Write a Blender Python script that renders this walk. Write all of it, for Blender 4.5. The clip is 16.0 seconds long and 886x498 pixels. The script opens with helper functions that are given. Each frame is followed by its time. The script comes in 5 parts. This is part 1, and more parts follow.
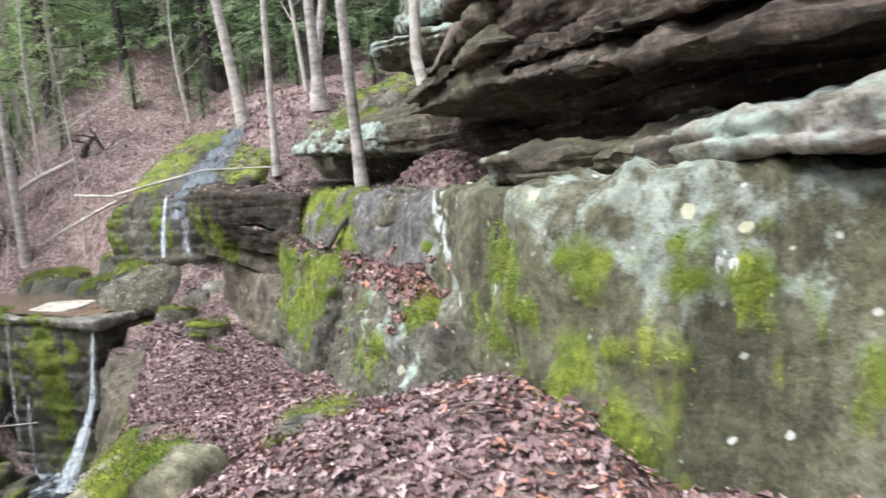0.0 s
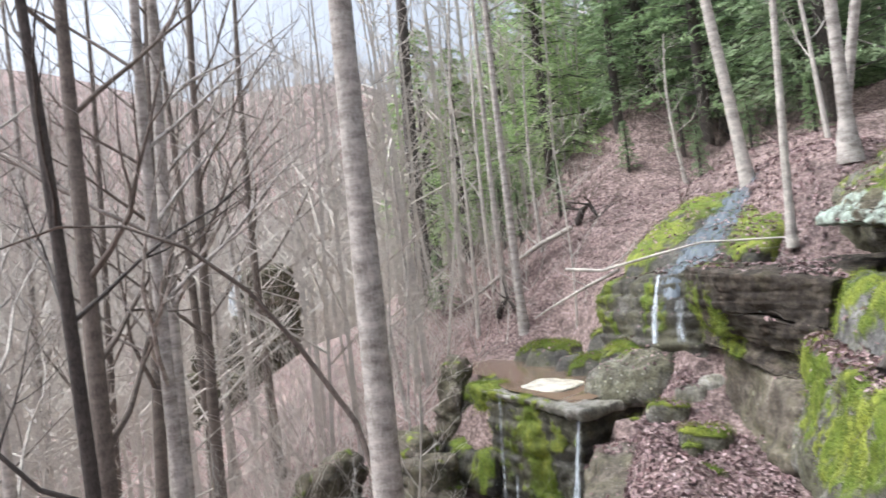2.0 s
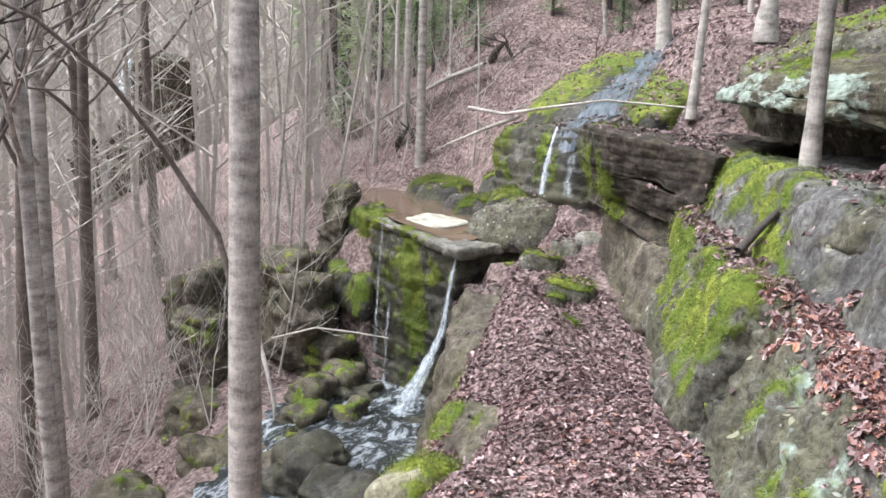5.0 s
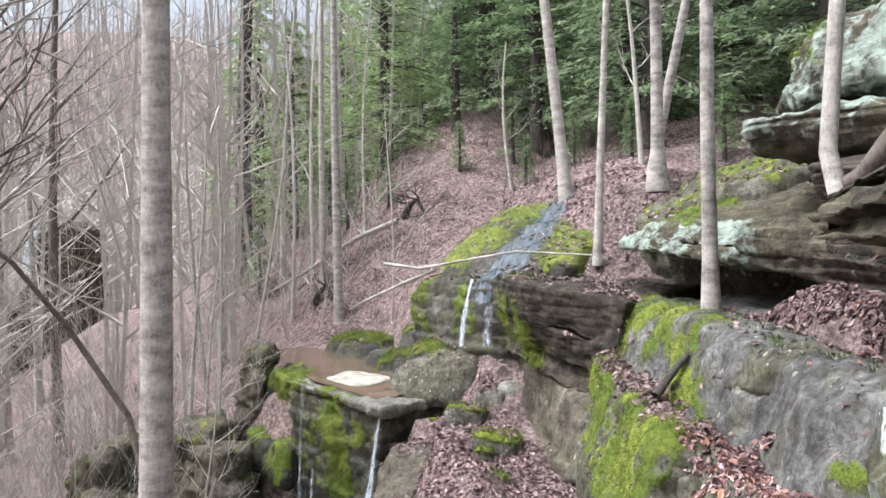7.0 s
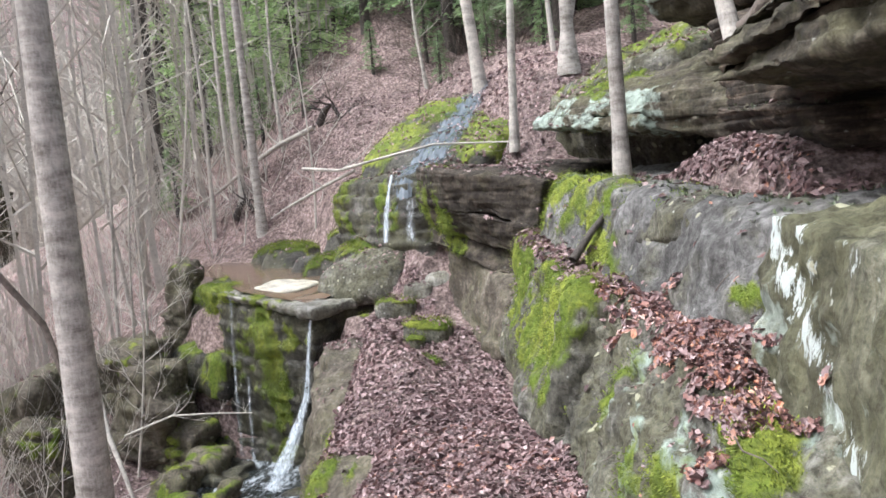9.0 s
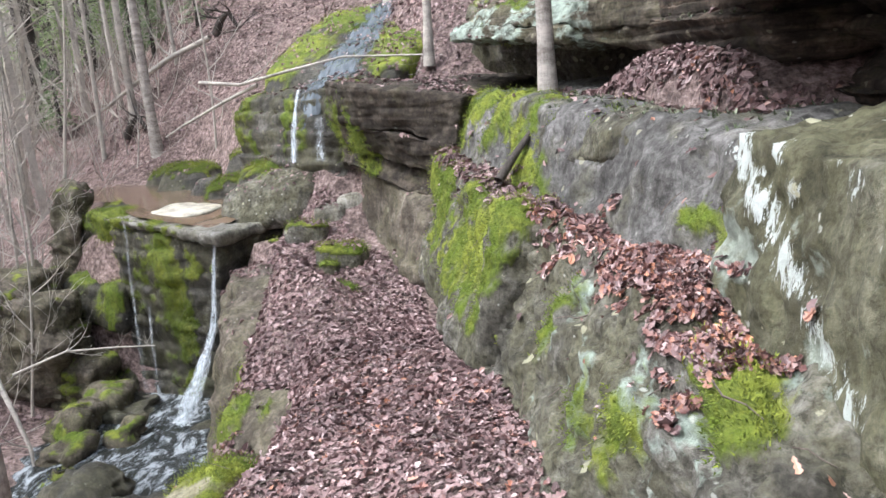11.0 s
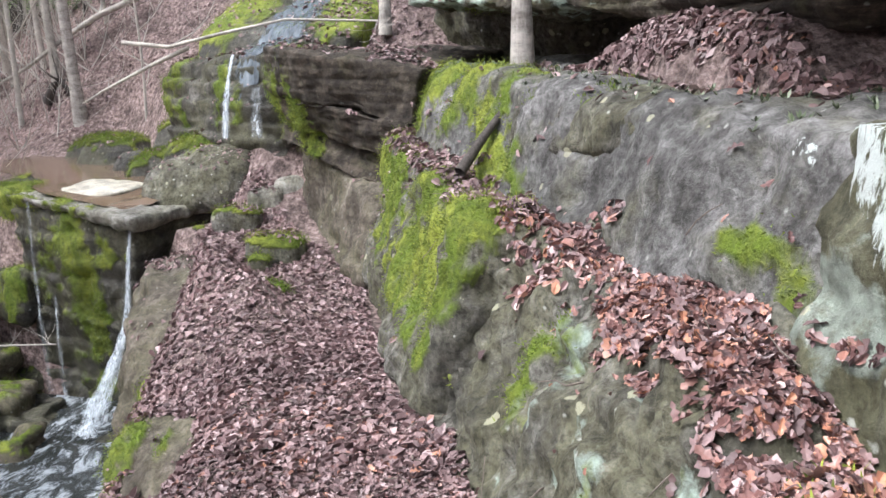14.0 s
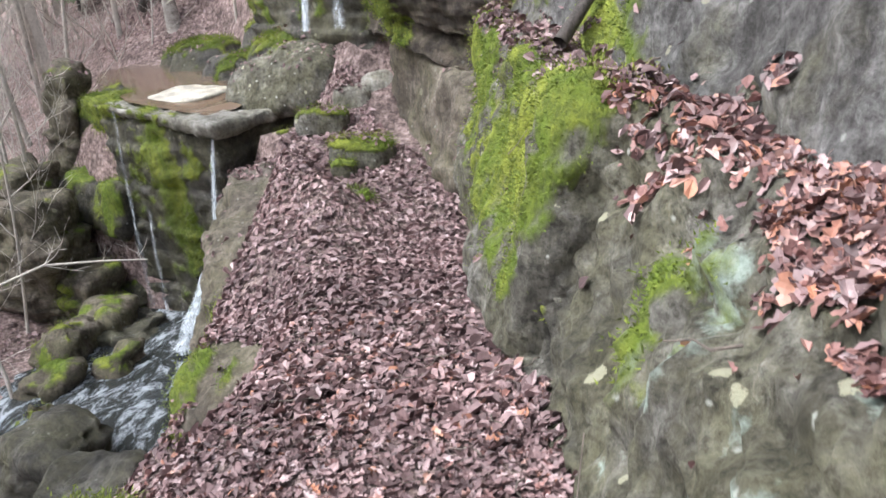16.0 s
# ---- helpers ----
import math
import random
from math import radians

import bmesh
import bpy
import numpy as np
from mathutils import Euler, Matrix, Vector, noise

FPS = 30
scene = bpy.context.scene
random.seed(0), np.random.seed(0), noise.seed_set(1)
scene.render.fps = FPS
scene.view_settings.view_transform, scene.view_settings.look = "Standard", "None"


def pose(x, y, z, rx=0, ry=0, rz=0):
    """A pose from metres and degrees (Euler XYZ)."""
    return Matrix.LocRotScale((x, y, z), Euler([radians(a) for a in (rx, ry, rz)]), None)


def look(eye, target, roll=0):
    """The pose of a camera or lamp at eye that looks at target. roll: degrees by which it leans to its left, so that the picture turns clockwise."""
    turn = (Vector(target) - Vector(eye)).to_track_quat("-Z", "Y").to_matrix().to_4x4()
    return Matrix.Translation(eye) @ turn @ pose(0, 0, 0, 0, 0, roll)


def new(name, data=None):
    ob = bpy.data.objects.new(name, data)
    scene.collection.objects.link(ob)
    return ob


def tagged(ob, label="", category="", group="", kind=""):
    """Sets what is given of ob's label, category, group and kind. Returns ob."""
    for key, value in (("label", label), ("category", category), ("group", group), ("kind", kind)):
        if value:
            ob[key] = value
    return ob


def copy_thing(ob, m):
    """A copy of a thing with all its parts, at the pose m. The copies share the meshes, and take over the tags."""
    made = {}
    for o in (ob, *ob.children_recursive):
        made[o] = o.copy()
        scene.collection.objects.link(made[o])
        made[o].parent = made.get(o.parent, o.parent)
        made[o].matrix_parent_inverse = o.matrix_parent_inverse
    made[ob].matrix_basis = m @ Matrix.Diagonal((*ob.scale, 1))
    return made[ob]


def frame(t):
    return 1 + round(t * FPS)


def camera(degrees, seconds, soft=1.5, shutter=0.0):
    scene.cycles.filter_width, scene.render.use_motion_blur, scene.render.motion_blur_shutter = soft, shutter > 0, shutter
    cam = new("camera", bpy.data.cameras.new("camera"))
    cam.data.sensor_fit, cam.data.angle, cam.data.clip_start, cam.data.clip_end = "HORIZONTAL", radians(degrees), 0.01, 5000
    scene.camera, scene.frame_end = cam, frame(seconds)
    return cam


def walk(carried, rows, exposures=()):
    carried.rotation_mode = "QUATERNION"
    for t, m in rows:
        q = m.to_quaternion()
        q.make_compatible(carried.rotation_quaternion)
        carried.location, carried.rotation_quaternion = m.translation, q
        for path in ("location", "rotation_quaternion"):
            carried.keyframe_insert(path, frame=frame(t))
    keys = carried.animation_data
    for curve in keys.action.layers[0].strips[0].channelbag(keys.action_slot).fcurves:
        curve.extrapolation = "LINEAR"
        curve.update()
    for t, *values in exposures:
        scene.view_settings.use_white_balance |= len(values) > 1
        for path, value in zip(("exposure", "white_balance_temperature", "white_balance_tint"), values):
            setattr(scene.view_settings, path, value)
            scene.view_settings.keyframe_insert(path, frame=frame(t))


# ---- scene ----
cam = camera(59.7, 16.0, shutter=0.15)
PATH = [
    (0, (0.026, 0.066, 1.431), (-0.01, 2.055, 1.225), -5.6),
    (0.5, (-0.119, 0.66, 1.543), (-0.594, 2.6, 1.435), -7.2),
    (1, (-0.377, 1.099, 1.646), (-0.996, 3.001, 1.647), -9.2),
    (1.5, (-0.466, 1.614, 1.762), (-1.163, 3.489, 1.728), -8.3),
    (2, (-0.607, 2.054, 1.873), (-1.781, 3.672, 1.925), -6.4),
    (2.5, (-0.816, 2.234, 1.862), (-2.154, 3.718, 1.936), -5.5),
    (3, (-0.775, 2.343, 1.825), (-2.088, 3.835, 1.598), -3.9),
    (5.5, (-0.542, 2.418, 1.913), (-1.449, 4.158, 1.528), 1.1),
    (6, (-0.539, 2.423, 1.944), (-1.397, 4.216, 1.717), 0.3),
    (6.5, (-0.529, 2.4, 1.985), (-1.363, 4.215, 1.87), 0.1),
    (7, (-0.532, 2.391, 2.013), (-1.335, 4.222, 1.994), -0.5),
    (7.5, (-0.534, 2.402, 2.038), (-1.334, 4.234, 2.085), -1.1),
    (8, (-0.547, 2.403, 1.959), (-1.354, 4.231, 2.035), -1.6),
    (8.5, (-0.461, 2.329, 1.767), (-1.179, 4.196, 1.729), -2.9),
    (9, (-0.442, 2.416, 1.683), (-1.076, 4.297, 1.437), -4.7),
    (11.5, (-0.804, 2.938, 1.647), (-1.159, 4.849, 1.173), -4.1),
    (12, (-0.872, 3.058, 1.656), (-1.178, 4.982, 1.203), -3.8),
    (12.5, (-0.838, 3.201, 1.618), (-1.128, 5.13, 1.176), -1.4),
    (13, (-0.861, 3.433, 1.488), (-1.112, 5.344, 0.952), -1.7),
    (13.5, (-0.887, 3.806, 1.516), (-1.148, 5.71, 0.964), -3.5),
    (14, (-0.883, 4.158, 1.501), (-1.18, 6.066, 0.98), -1.6),
    (14.5, (-0.908, 4.362, 1.456), (-1.221, 6.257, 0.899), -1.1),
    (15, (-0.964, 4.534, 1.395), (-1.405, 6.374, 0.748), -4.1),
    (15.5, (-0.95, 4.762, 1.254), (-1.443, 6.497, 0.39), -7.8),
    (16, (-0.916, 5.2, 1.159), (-1.509, 6.964, 0.425), -5.8),
]
walk(cam, [(t, look(eye, target, roll)) for t, eye, target, roll in PATH], [(0.0, 0.95, 5950, 9.0), (0.5, 1.05, 5950, 9.0), (1.5, 1.04, 5950, 9.0), (2.5, 0.98, 5950, 9.0), (3.0, 1.08, 5950, 9.0), (5.5, 0.98, 5950, 9.0), (9.0, 0.98, 5950, 9.0), (12.5, 0.9, 5950, 10.0), (14.0, 0.92, 5950, 10.0), (15.0, 1.0, 5950, 10.0), (16.0, 0.97, 5950, 10.0)])

# ---- world and light ----
SUN_ELEV, SUN_TURN = 59.0, 240.0
world = bpy.data.worlds.new("hazy_sky")
world.use_nodes = True
scene.world = world
wn = world.node_tree.nodes
sky = wn.new("ShaderNodeTexSky")
sky.sky_type, sky.sun_disc = "NISHITA", False
sky.sun_elevation, sky.sun_rotation = radians(SUN_ELEV), radians(SUN_TURN)
sky.air_density, sky.dust_density, sky.ozone_density = 1.0, 8.0, 1.0
haze = wn.new("ShaderNodeHueSaturation")
haze.inputs["Saturation"].default_value = 0.4
world.node_tree.links.new(sky.outputs[0], haze.inputs["Color"])
world.node_tree.links.new(haze.outputs[0], wn["Background"].inputs[0])
wn["Background"].inputs[1].default_value = 0.15
sun = new("sun", bpy.data.lights.new("sun", "SUN"))
sun.data.energy, sun.data.angle, sun.data.color = 1.2, radians(14), (1.0, 0.97, 0.95)
ST, SE = radians(SUN_TURN), radians(SUN_ELEV)
sun.matrix_world = look((0, 0, 40), (-math.sin(ST) * math.cos(SE), -math.cos(ST) * math.cos(SE), 40 - math.sin(SE)))

# ---- numeric noise ----
def hash3(i, j, k, seed):
    h = (i * 374761393 + j * 668265263 + k * 1274126177 + seed * 974634777) & 0xFFFFFFFF
    h = ((h ^ (h >> 13)) * 1274126177) & 0xFFFFFFFF
    h = ((h ^ (h >> 16)) * 2246822519) & 0xFFFFFFFF
    return ((h ^ (h >> 15)) & 0xFFFFFF) / float(0xFFFFFF)


def vnoise(p, seed=0):
    """Smooth value noise from -1 to 1 at the points p (n x 3)."""
    f = np.floor(p).astype(np.int64)
    w = p - f
    w = w * w * (3 - 2 * w)
    out = np.zeros(len(p))
    for a in (0, 1):
        for b in (0, 1):
            for c in (0, 1):
                g = hash3(f[:, 0] + a, f[:, 1] + b, f[:, 2] + c, seed)
                out += g * (w[:, 0] if a else 1 - w[:, 0]) * (w[:, 1] if b else 1 - w[:, 1]) * (w[:, 2] if c else 1 - w[:, 2])
    return 2 * out - 1


def fbm(p, octaves=4, seed=0):
    total, amp = np.zeros(len(p)), 0.5
    for o in range(octaves):
        total += amp * vnoise(p * 2.03 ** o + 17.3 * o, seed + o)
        amp *= 0.5
    return total


def sstep(a, b, x):
    w = np.clip((x - a) / (b - a), 0, 1)
    return w * w * (3 - 2 * w)


# ---- materials ----
def nodes_of(name):
    m = bpy.data.materials.new(name)
    m.use_nodes = True
    nt = m.node_tree
    return m, nt, nt.nodes["Principled BSDF"]


def noise_tex(nt, scale, detail=5, rough=0.6, stretch=None, dist=0.0):
    geo = nt.nodes.new("ShaderNodeNewGeometry")
    tex = nt.nodes.new("ShaderNodeTexNoise")
    tex.inputs["Scale"].default_value, tex.inputs["Detail"].default_value = scale, detail
    tex.inputs["Roughness"].default_value, tex.inputs["Distortion"].default_value = rough, dist
    if stretch:
        mp = nt.nodes.new("ShaderNodeVectorMath")
        mp.operation = "MULTIPLY"
        mp.inputs[1].default_value = stretch
        nt.links.new(geo.outputs["Position"], mp.inputs[0])
        nt.links.new(mp.outputs[0], tex.inputs["Vector"])
    else:
        nt.links.new(geo.outputs["Position"], tex.inputs["Vector"])
    return tex.outputs["Fac"]


def ramp(nt, fac, stops):
    r = nt.nodes.new("ShaderNodeValToRGB")
    while len(r.color_ramp.elements) < len(stops):
        r.color_ramp.elements.new(0.5)
    for e, (pos, col) in zip(r.color_ramp.elements, stops):
        e.position, e.color = pos, (*col, 1) if len(col) == 3 else col
    nt.links.new(fac, r.inputs[0])
    return r.outputs[0]


def mix(nt, fac, a, b, mode="MIX"):
    m = nt.nodes.new("ShaderNodeMix")
    m.data_type, m.blend_type = "RGBA", mode
    for sock, v in ((m.inputs[0], fac), (m.inputs[6], a), (m.inputs[7], b)):
        if isinstance(v, (int, float)):
            sock.default_value = v
        elif isinstance(v, tuple):
            sock.default_value = (*v, 1)
        else:
            nt.links.new(v, sock)
    return m.outputs[2]


def maths(nt, op, a, b=0.0, c=None):
    m = nt.nodes.new("ShaderNodeMath")
    m.operation = op
    for sock, v in zip(m.inputs, (a, b) if c is None else (a, b, c)):
        if isinstance(v, (int, float)):
            sock.default_value = v
        else:
            nt.links.new(v, sock)
    return m.outputs[0]


def relief(nt, bsdf, height, strength, distance=0.02):
    b = nt.nodes.new("ShaderNodeBump")
    b.inputs["Strength"].default_value, b.inputs["Distance"].default_value = strength, distance
    nt.links.new(height, b.inputs["Height"])
    nt.links.new(b.outputs[0], bsdf.inputs["Normal"])


def attr(nt, name):
    a = nt.nodes.new("ShaderNodeAttribute")
    a.attribute_name = name
    return a.outputs["Fac"]


MOSS_DARK, MOSS_MID, MOSS_LIT = (0.045, 0.062, 0.012), (0.175, 0.225, 0.03), (0.31, 0.355, 0.05)


def moss_colour(nt, fine):
    """Velvety moss: green in places, yellow in others, darker between the cushions."""
    broad = noise_tex(nt, 2.2, 5, 0.7, (1.0, 1.0, 0.5))
    lit = ramp(nt, broad, [(0.40, (0.15, 0.22, 0.02)), (0.50, MOSS_MID), (0.62, MOSS_LIT)])
    return mix(nt, ramp(nt, fine, [(0.34, (0.75, 0.75, 0.75)), (0.56, (0.0, 0.0, 0.0))]), lit, MOSS_DARK)


def rock_material(name, dark, mid, pale, rough=0.85, layered=0.5, moss_bias=0.0, lichen=(0.50, 0.60, 0.52), speck=0.3, algae_at=0.43, mottle=0.7):
    """Weathered sandstone; moss, lichen and wet grow where the mesh's own attributes say, with ragged edges."""
    m, nt, bsdf = nodes_of(name)
    big = noise_tex(nt, 0.9, 6, 0.65)
    fine = noise_tex(nt, 9.0, 8, 0.7)
    grain = noise_tex(nt, 70.0, 4, 0.7)
    bands = noise_tex(nt, 1.0, 6, 0.65, (1.2, 1.2, 14.0), 0.4)
    tone = maths(nt, "ADD", maths(nt, "MULTIPLY", big, 0.45), maths(nt, "MULTIPLY", fine, 0.55))
    tone = maths(nt, "ADD", maths(nt, "MULTIPLY", tone, 1 - layered * 0.6), maths(nt, "MULTIPLY", bands, layered * 0.6))
    col = ramp(nt, tone, [(0.39, dark), (0.50, mid), (0.61, pale)])
    col = mix(nt, 0.35, col, ramp(nt, grain, [(0.35, (0.35, 0.33, 0.30)), (0.65, (0.72, 0.70, 0.66))]), "OVERLAY")
    algae = ramp(nt, noise_tex(nt, 1.6, 6, 0.7), [(algae_at, (0, 0, 0)), (algae_at + 0.15, (0.8, 0.8, 0.8))])
    col = mix(nt, algae, col, mix(nt, 0.65, col, (0.158, 0.152, 0.082)))
    patchy = noise_tex(nt, 19.0, 8, 0.78)
    col = mix(nt, mottle, col, ramp(nt, patchy, [(0.38, (0.30, 0.29, 0.25)), (0.50, (0.9, 0.9, 0.88)), (0.62, (1.25, 1.25, 1.22))]), "MULTIPLY")
    drips = ramp(nt, noise_tex(nt, 4.0, 7, 0.72, (1.0, 1.0, 0.22)), [(0.40, (0.42, 0.41, 0.40)), (0.55, (1, 1, 1))])
    col = mix(nt, 0.8, col, drips, "MULTIPLY")
    # lichen crust
    blotch = noise_tex(nt, 5.0, 6, 0.75)
    lf = maths(nt, "ADD", maths(nt, "MULTIPLY", attr(nt, "lichen"), 0.72), maths(nt, "MULTIPLY", maths(nt, "SUBTRACT", blotch, 0.5), 2.4))
    lmask = ramp(nt, lf, [(0.40, (0, 0, 0)), (0.75, (0.85, 0.85, 0.85))])
    lcol = ramp(nt, fine, [(0.36, tuple(0.45 * v for v in lichen)), (0.62, lichen)])
    col = mix(nt, lmask, col, lcol)
    spots = nt.nodes.new("ShaderNodeTexVoronoi")
    spots.inputs["Scale"].default_value = 6.5
    geo = nt.nodes.new("ShaderNodeNewGeometry")
    nt.links.new(geo.outputs["Position"], spots.inputs["Vector"])
    sp = maths(nt, "ADD", spots.outputs["Distance"], maths(nt, "MULTIPLY", fine, 0.45))
    spmask = ramp(nt, sp, [(0.27, (speck, speck, speck)), (0.33, (0, 0, 0))])
    col = mix(nt, spmask, col, (0.62, 0.64, 0.58))
    discs = nt.nodes.new("ShaderNodeTexVoronoi")
    discs.inputs["Scale"].default_value = 5.0
    nt.links.new(geo.outputs["Position"], discs.inputs["Vector"])
    chance = nt.nodes.new("ShaderNodeSeparateColor")
    nt.links.new(discs.outputs["Color"], chance.inputs[0])
    size = maths(nt, "MULTIPLY", maths(nt, "SUBTRACT", chance.outputs[0], 0.45), 0.42)
    near = maths(nt, "SUBTRACT", size, maths(nt, "ADD", discs.outputs["Distance"], maths(nt, "MULTIPLY", maths(nt, "SUBTRACT", patchy, 0.5), 0.35)))
    col = mix(nt, ramp(nt, near, [(0.0, (0, 0, 0)), (0.02, (speck, speck, speck))]), col, (0.55, 0.54, 0.38))
    # moss cushions
    mblotch = noise_tex(nt, 7.0, 7, 0.75, (1.2, 1.2, 0.28))
    mf = maths(nt, "ADD", attr(nt, "moss"), maths(nt, "MULTIPLY", maths(nt, "SUBTRACT", mblotch, 0.5), 1.4))
    mmask = ramp(nt, maths(nt, "ADD", mf, moss_bias), [(0.25, (0, 0, 0)), (0.80, (1, 1, 1))])
    mossn = noise_tex(nt, 16.0, 6, 0.75)
    mcol = moss_colour(nt, mossn)
    col = mix(nt, mmask, col, mcol)
    streak = maths(nt, "MULTIPLY", maths(nt, "SUBTRACT", noise_tex(nt, 13.0, 7, 0.75, (2.2, 2.2, 0.4)), 0.5), 4.2)
    chalk = maths(nt, "ADD", attr(nt, "chalk"), maths(nt, "MULTIPLY", streak, maths(nt, "MINIMUM", maths(nt, "MULTIPLY", attr(nt, "chalk"), 5.0), 1.0)))
    col = mix(nt, ramp(nt, chalk, [(0.46, (0, 0, 0)), (0.66, (0.85, 0.85, 0.85))]), col, (0.66, 0.72, 0.69))
    wet = attr(nt, "wet")
    col = mix(nt, maths(nt, "MULTIPLY", wet, 0.55), col, mix(nt, 1.0, col, (0.32, 0.33, 0.35), "MULTIPLY"))
    nt.links.new(col, bsdf.inputs["Base Color"])
    nt.links.new(maths(nt, "SUBTRACT", rough, maths(nt, "MULTIPLY", wet, rough - 0.22)), bsdf.inputs["Roughness"])
    bsdf.inputs["Specular IOR Level"].default_value = 0.35
    h = maths(nt, "ADD", maths(nt, "MULTIPLY", fine, 0.9), maths(nt, "ADD", maths(nt, "MULTIPLY", grain, 0.25), maths(nt, "MULTIPLY", patchy, 0.6)))
    h = maths(nt, "ADD", h, maths(nt, "MULTIPLY", bands, 0.8 * layered))
    h = maths(nt, "ADD", h, maths(nt, "MULTIPLY", maths(nt, "MULTIPLY", mmask, mossn), 1.2))
    relief(nt, bsdf, h, 0.75, 0.05)
    return m


ROCK_GREY = rock_material("grey_sandstone", (0.05, 0.048, 0.04), (0.135, 0.13, 0.112), (0.32, 0.315, 0.305), 0.8, 0.08, speck=0.6, algae_at=0.41, mottle=0.95)
ROCK_BLOCK = rock_material("lichened_sandstone", (0.05, 0.052, 0.035), (0.145, 0.145, 0.10), (0.29, 0.285, 0.23), 0.85, 0.1, lichen=(0.44, 0.50, 0.43), speck=0.85, algae_at=0.36)
ROCK_ASH = rock_material("ash_grey_sandstone", (0.06, 0.059, 0.058), (0.155, 0.153, 0.152), (0.31, 0.307, 0.312), 0.8, 0.08, speck=0.5, algae_at=0.50)
ROCK_TAN = rock_material("tan_sandstone", (0.06, 0.051, 0.04), (0.145, 0.124, 0.098), (0.30, 0.265, 0.23), 0.7, 0.25)
ROCK_DULL = rock_material("dull_brown_sandstone", (0.022, 0.018, 0.015), (0.062, 0.051, 0.041), (0.15, 0.125, 0.10), 0.85, 0.35, speck=0.1, algae_at=0.54)
ROCK_BUFF = rock_material("buff_sandstone", (0.22, 0.205, 0.14), (0.40, 0.375, 0.27), (0.56, 0.53, 0.41), 0.85, 0.15, speck=0.3)
ROCK_SUNLIT = rock_material("sunlit_pool_stone", (0.66, 0.61, 0.50), (0.76, 0.72, 0.62), (0.82, 0.79, 0.72), 0.3, 0.2, speck=0.0, algae_at=0.6, mottle=0.15)
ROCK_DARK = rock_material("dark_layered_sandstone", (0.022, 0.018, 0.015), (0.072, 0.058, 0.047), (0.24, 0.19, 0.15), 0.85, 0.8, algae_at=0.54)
ROCK_BROWN = rock_material("brown_layered_sandstone", (0.03, 0.026, 0.02), (0.09, 0.078, 0.06), (0.24, 0.215, 0.175), 0.85, 0.9)
ROCK_PALE = rock_material("pale_sandstone", (0.22, 0.20, 0.17), (0.42, 0.41, 0.38), (0.60, 0.59, 0.57), 0.8, 0.4)
ROCK_WET = rock_material("wet_streambed_stone", (0.028, 0.026, 0.023), (0.085, 0.082, 0.072), (0.21, 0.20, 0.185), 0.6, 0.3)


def ground_material():
    m, nt, bsdf = nodes_of("leaf_litter_soil")
    a, b, c = noise_tex(nt, 0.35, 5), noise_tex(nt, 14.0, 6, 0.75), noise_tex(nt, 55.0, 3, 0.7)
    col = ramp(nt, b, [(0.34, (0.055, 0.041, 0.037)), (0.45, (0.19, 0.142, 0.132)), (0.55, (0.36, 0.28, 0.265)), (0.66, (0.56, 0.465, 0.445))])
    col = mix(nt, 0.5, col, ramp(nt, a, [(0.35, (0.36, 0.34, 0.33)), (0.65, (0.70, 0.66, 0.63))]), "OVERLAY")
    drift = noise_tex(nt, 2.4, 7, 0.72)
    col = mix(nt, 0.7, col, ramp(nt, drift, [(0.38, (0.36, 0.33, 0.31)), (0.50, (0.95, 0.92, 0.91)), (0.62, (1.35, 1.30, 1.28))]), "MULTIPLY")
    nt.links.new(col, bsdf.inputs["Base Color"])
    bsdf.inputs["Roughness"].default_value = 0.9
    relief(nt, bsdf, maths(nt, "ADD", maths(nt, "ADD", b, drift), maths(nt, "MULTIPLY", c, 0.4)), 0.9, 0.09)
    return m


GROUND = ground_material()


def bark_material(name, dark, pale, band=0.5):
    m, nt, bsdf = nodes_of(name)
    a = noise_tex(nt, 3.0, 6, 0.7, (1, 1, 2.6))
    b = noise_tex(nt, 28.0, 6, 0.7, (1.6, 1.6, 0.5))
    rings = noise_tex(nt, 3.0, 6, 0.75, (4.0, 4.0, 9.0), 0.5)
    col = ramp(nt, maths(nt, "ADD", maths(nt, "MULTIPLY", a, band), maths(nt, "MULTIPLY", b, 1 - band)), [(0.38, dark), (0.60, pale)])
    col = mix(nt, 0.6, col, ramp(nt, rings, [(0.32, (0.35, 0.33, 0.31)), (0.42, (1, 1, 1)), (0.70, (1.12, 1.12, 1.1))]), "MULTIPLY")
    nt.links.new(col, bsdf.inputs["Base Color"])
    bsdf.inputs["Roughness"].default_value = 0.85
    relief(nt, bsdf, maths(nt, "ADD", b, maths(nt, "MULTIPLY", rings, 0.6)), 0.6, 0.02)
    return m


BARK_GREY = bark_material("grey_beech_bark", (0.17, 0.15, 0.13), (0.54, 0.50, 0.46), 0.7)
BARK_PALE = bark_material("pale_grey_bark", (0.26, 0.235, 0.21), (0.60, 0.56, 0.50), 0.6)
BARK_DARK = bark_material("dark_furrowed_bark", (0.03, 0.025, 0.022), (0.10, 0.085, 0.075), 0.4)
BARK_BROWN = bark_material("brown_bark", (0.075, 0.06, 0.05), (0.20, 0.165, 0.14), 0.5)
TWIG = bark_material("bare_twigs", (0.38, 0.35, 0.31), (0.64, 0.60, 0.54), 0.5)

# ---- the lie of the land ----
def along(v, knots):
    ks = np.array(knots)
    return np.interp(v, ks[:, 0], ks[:, 1])


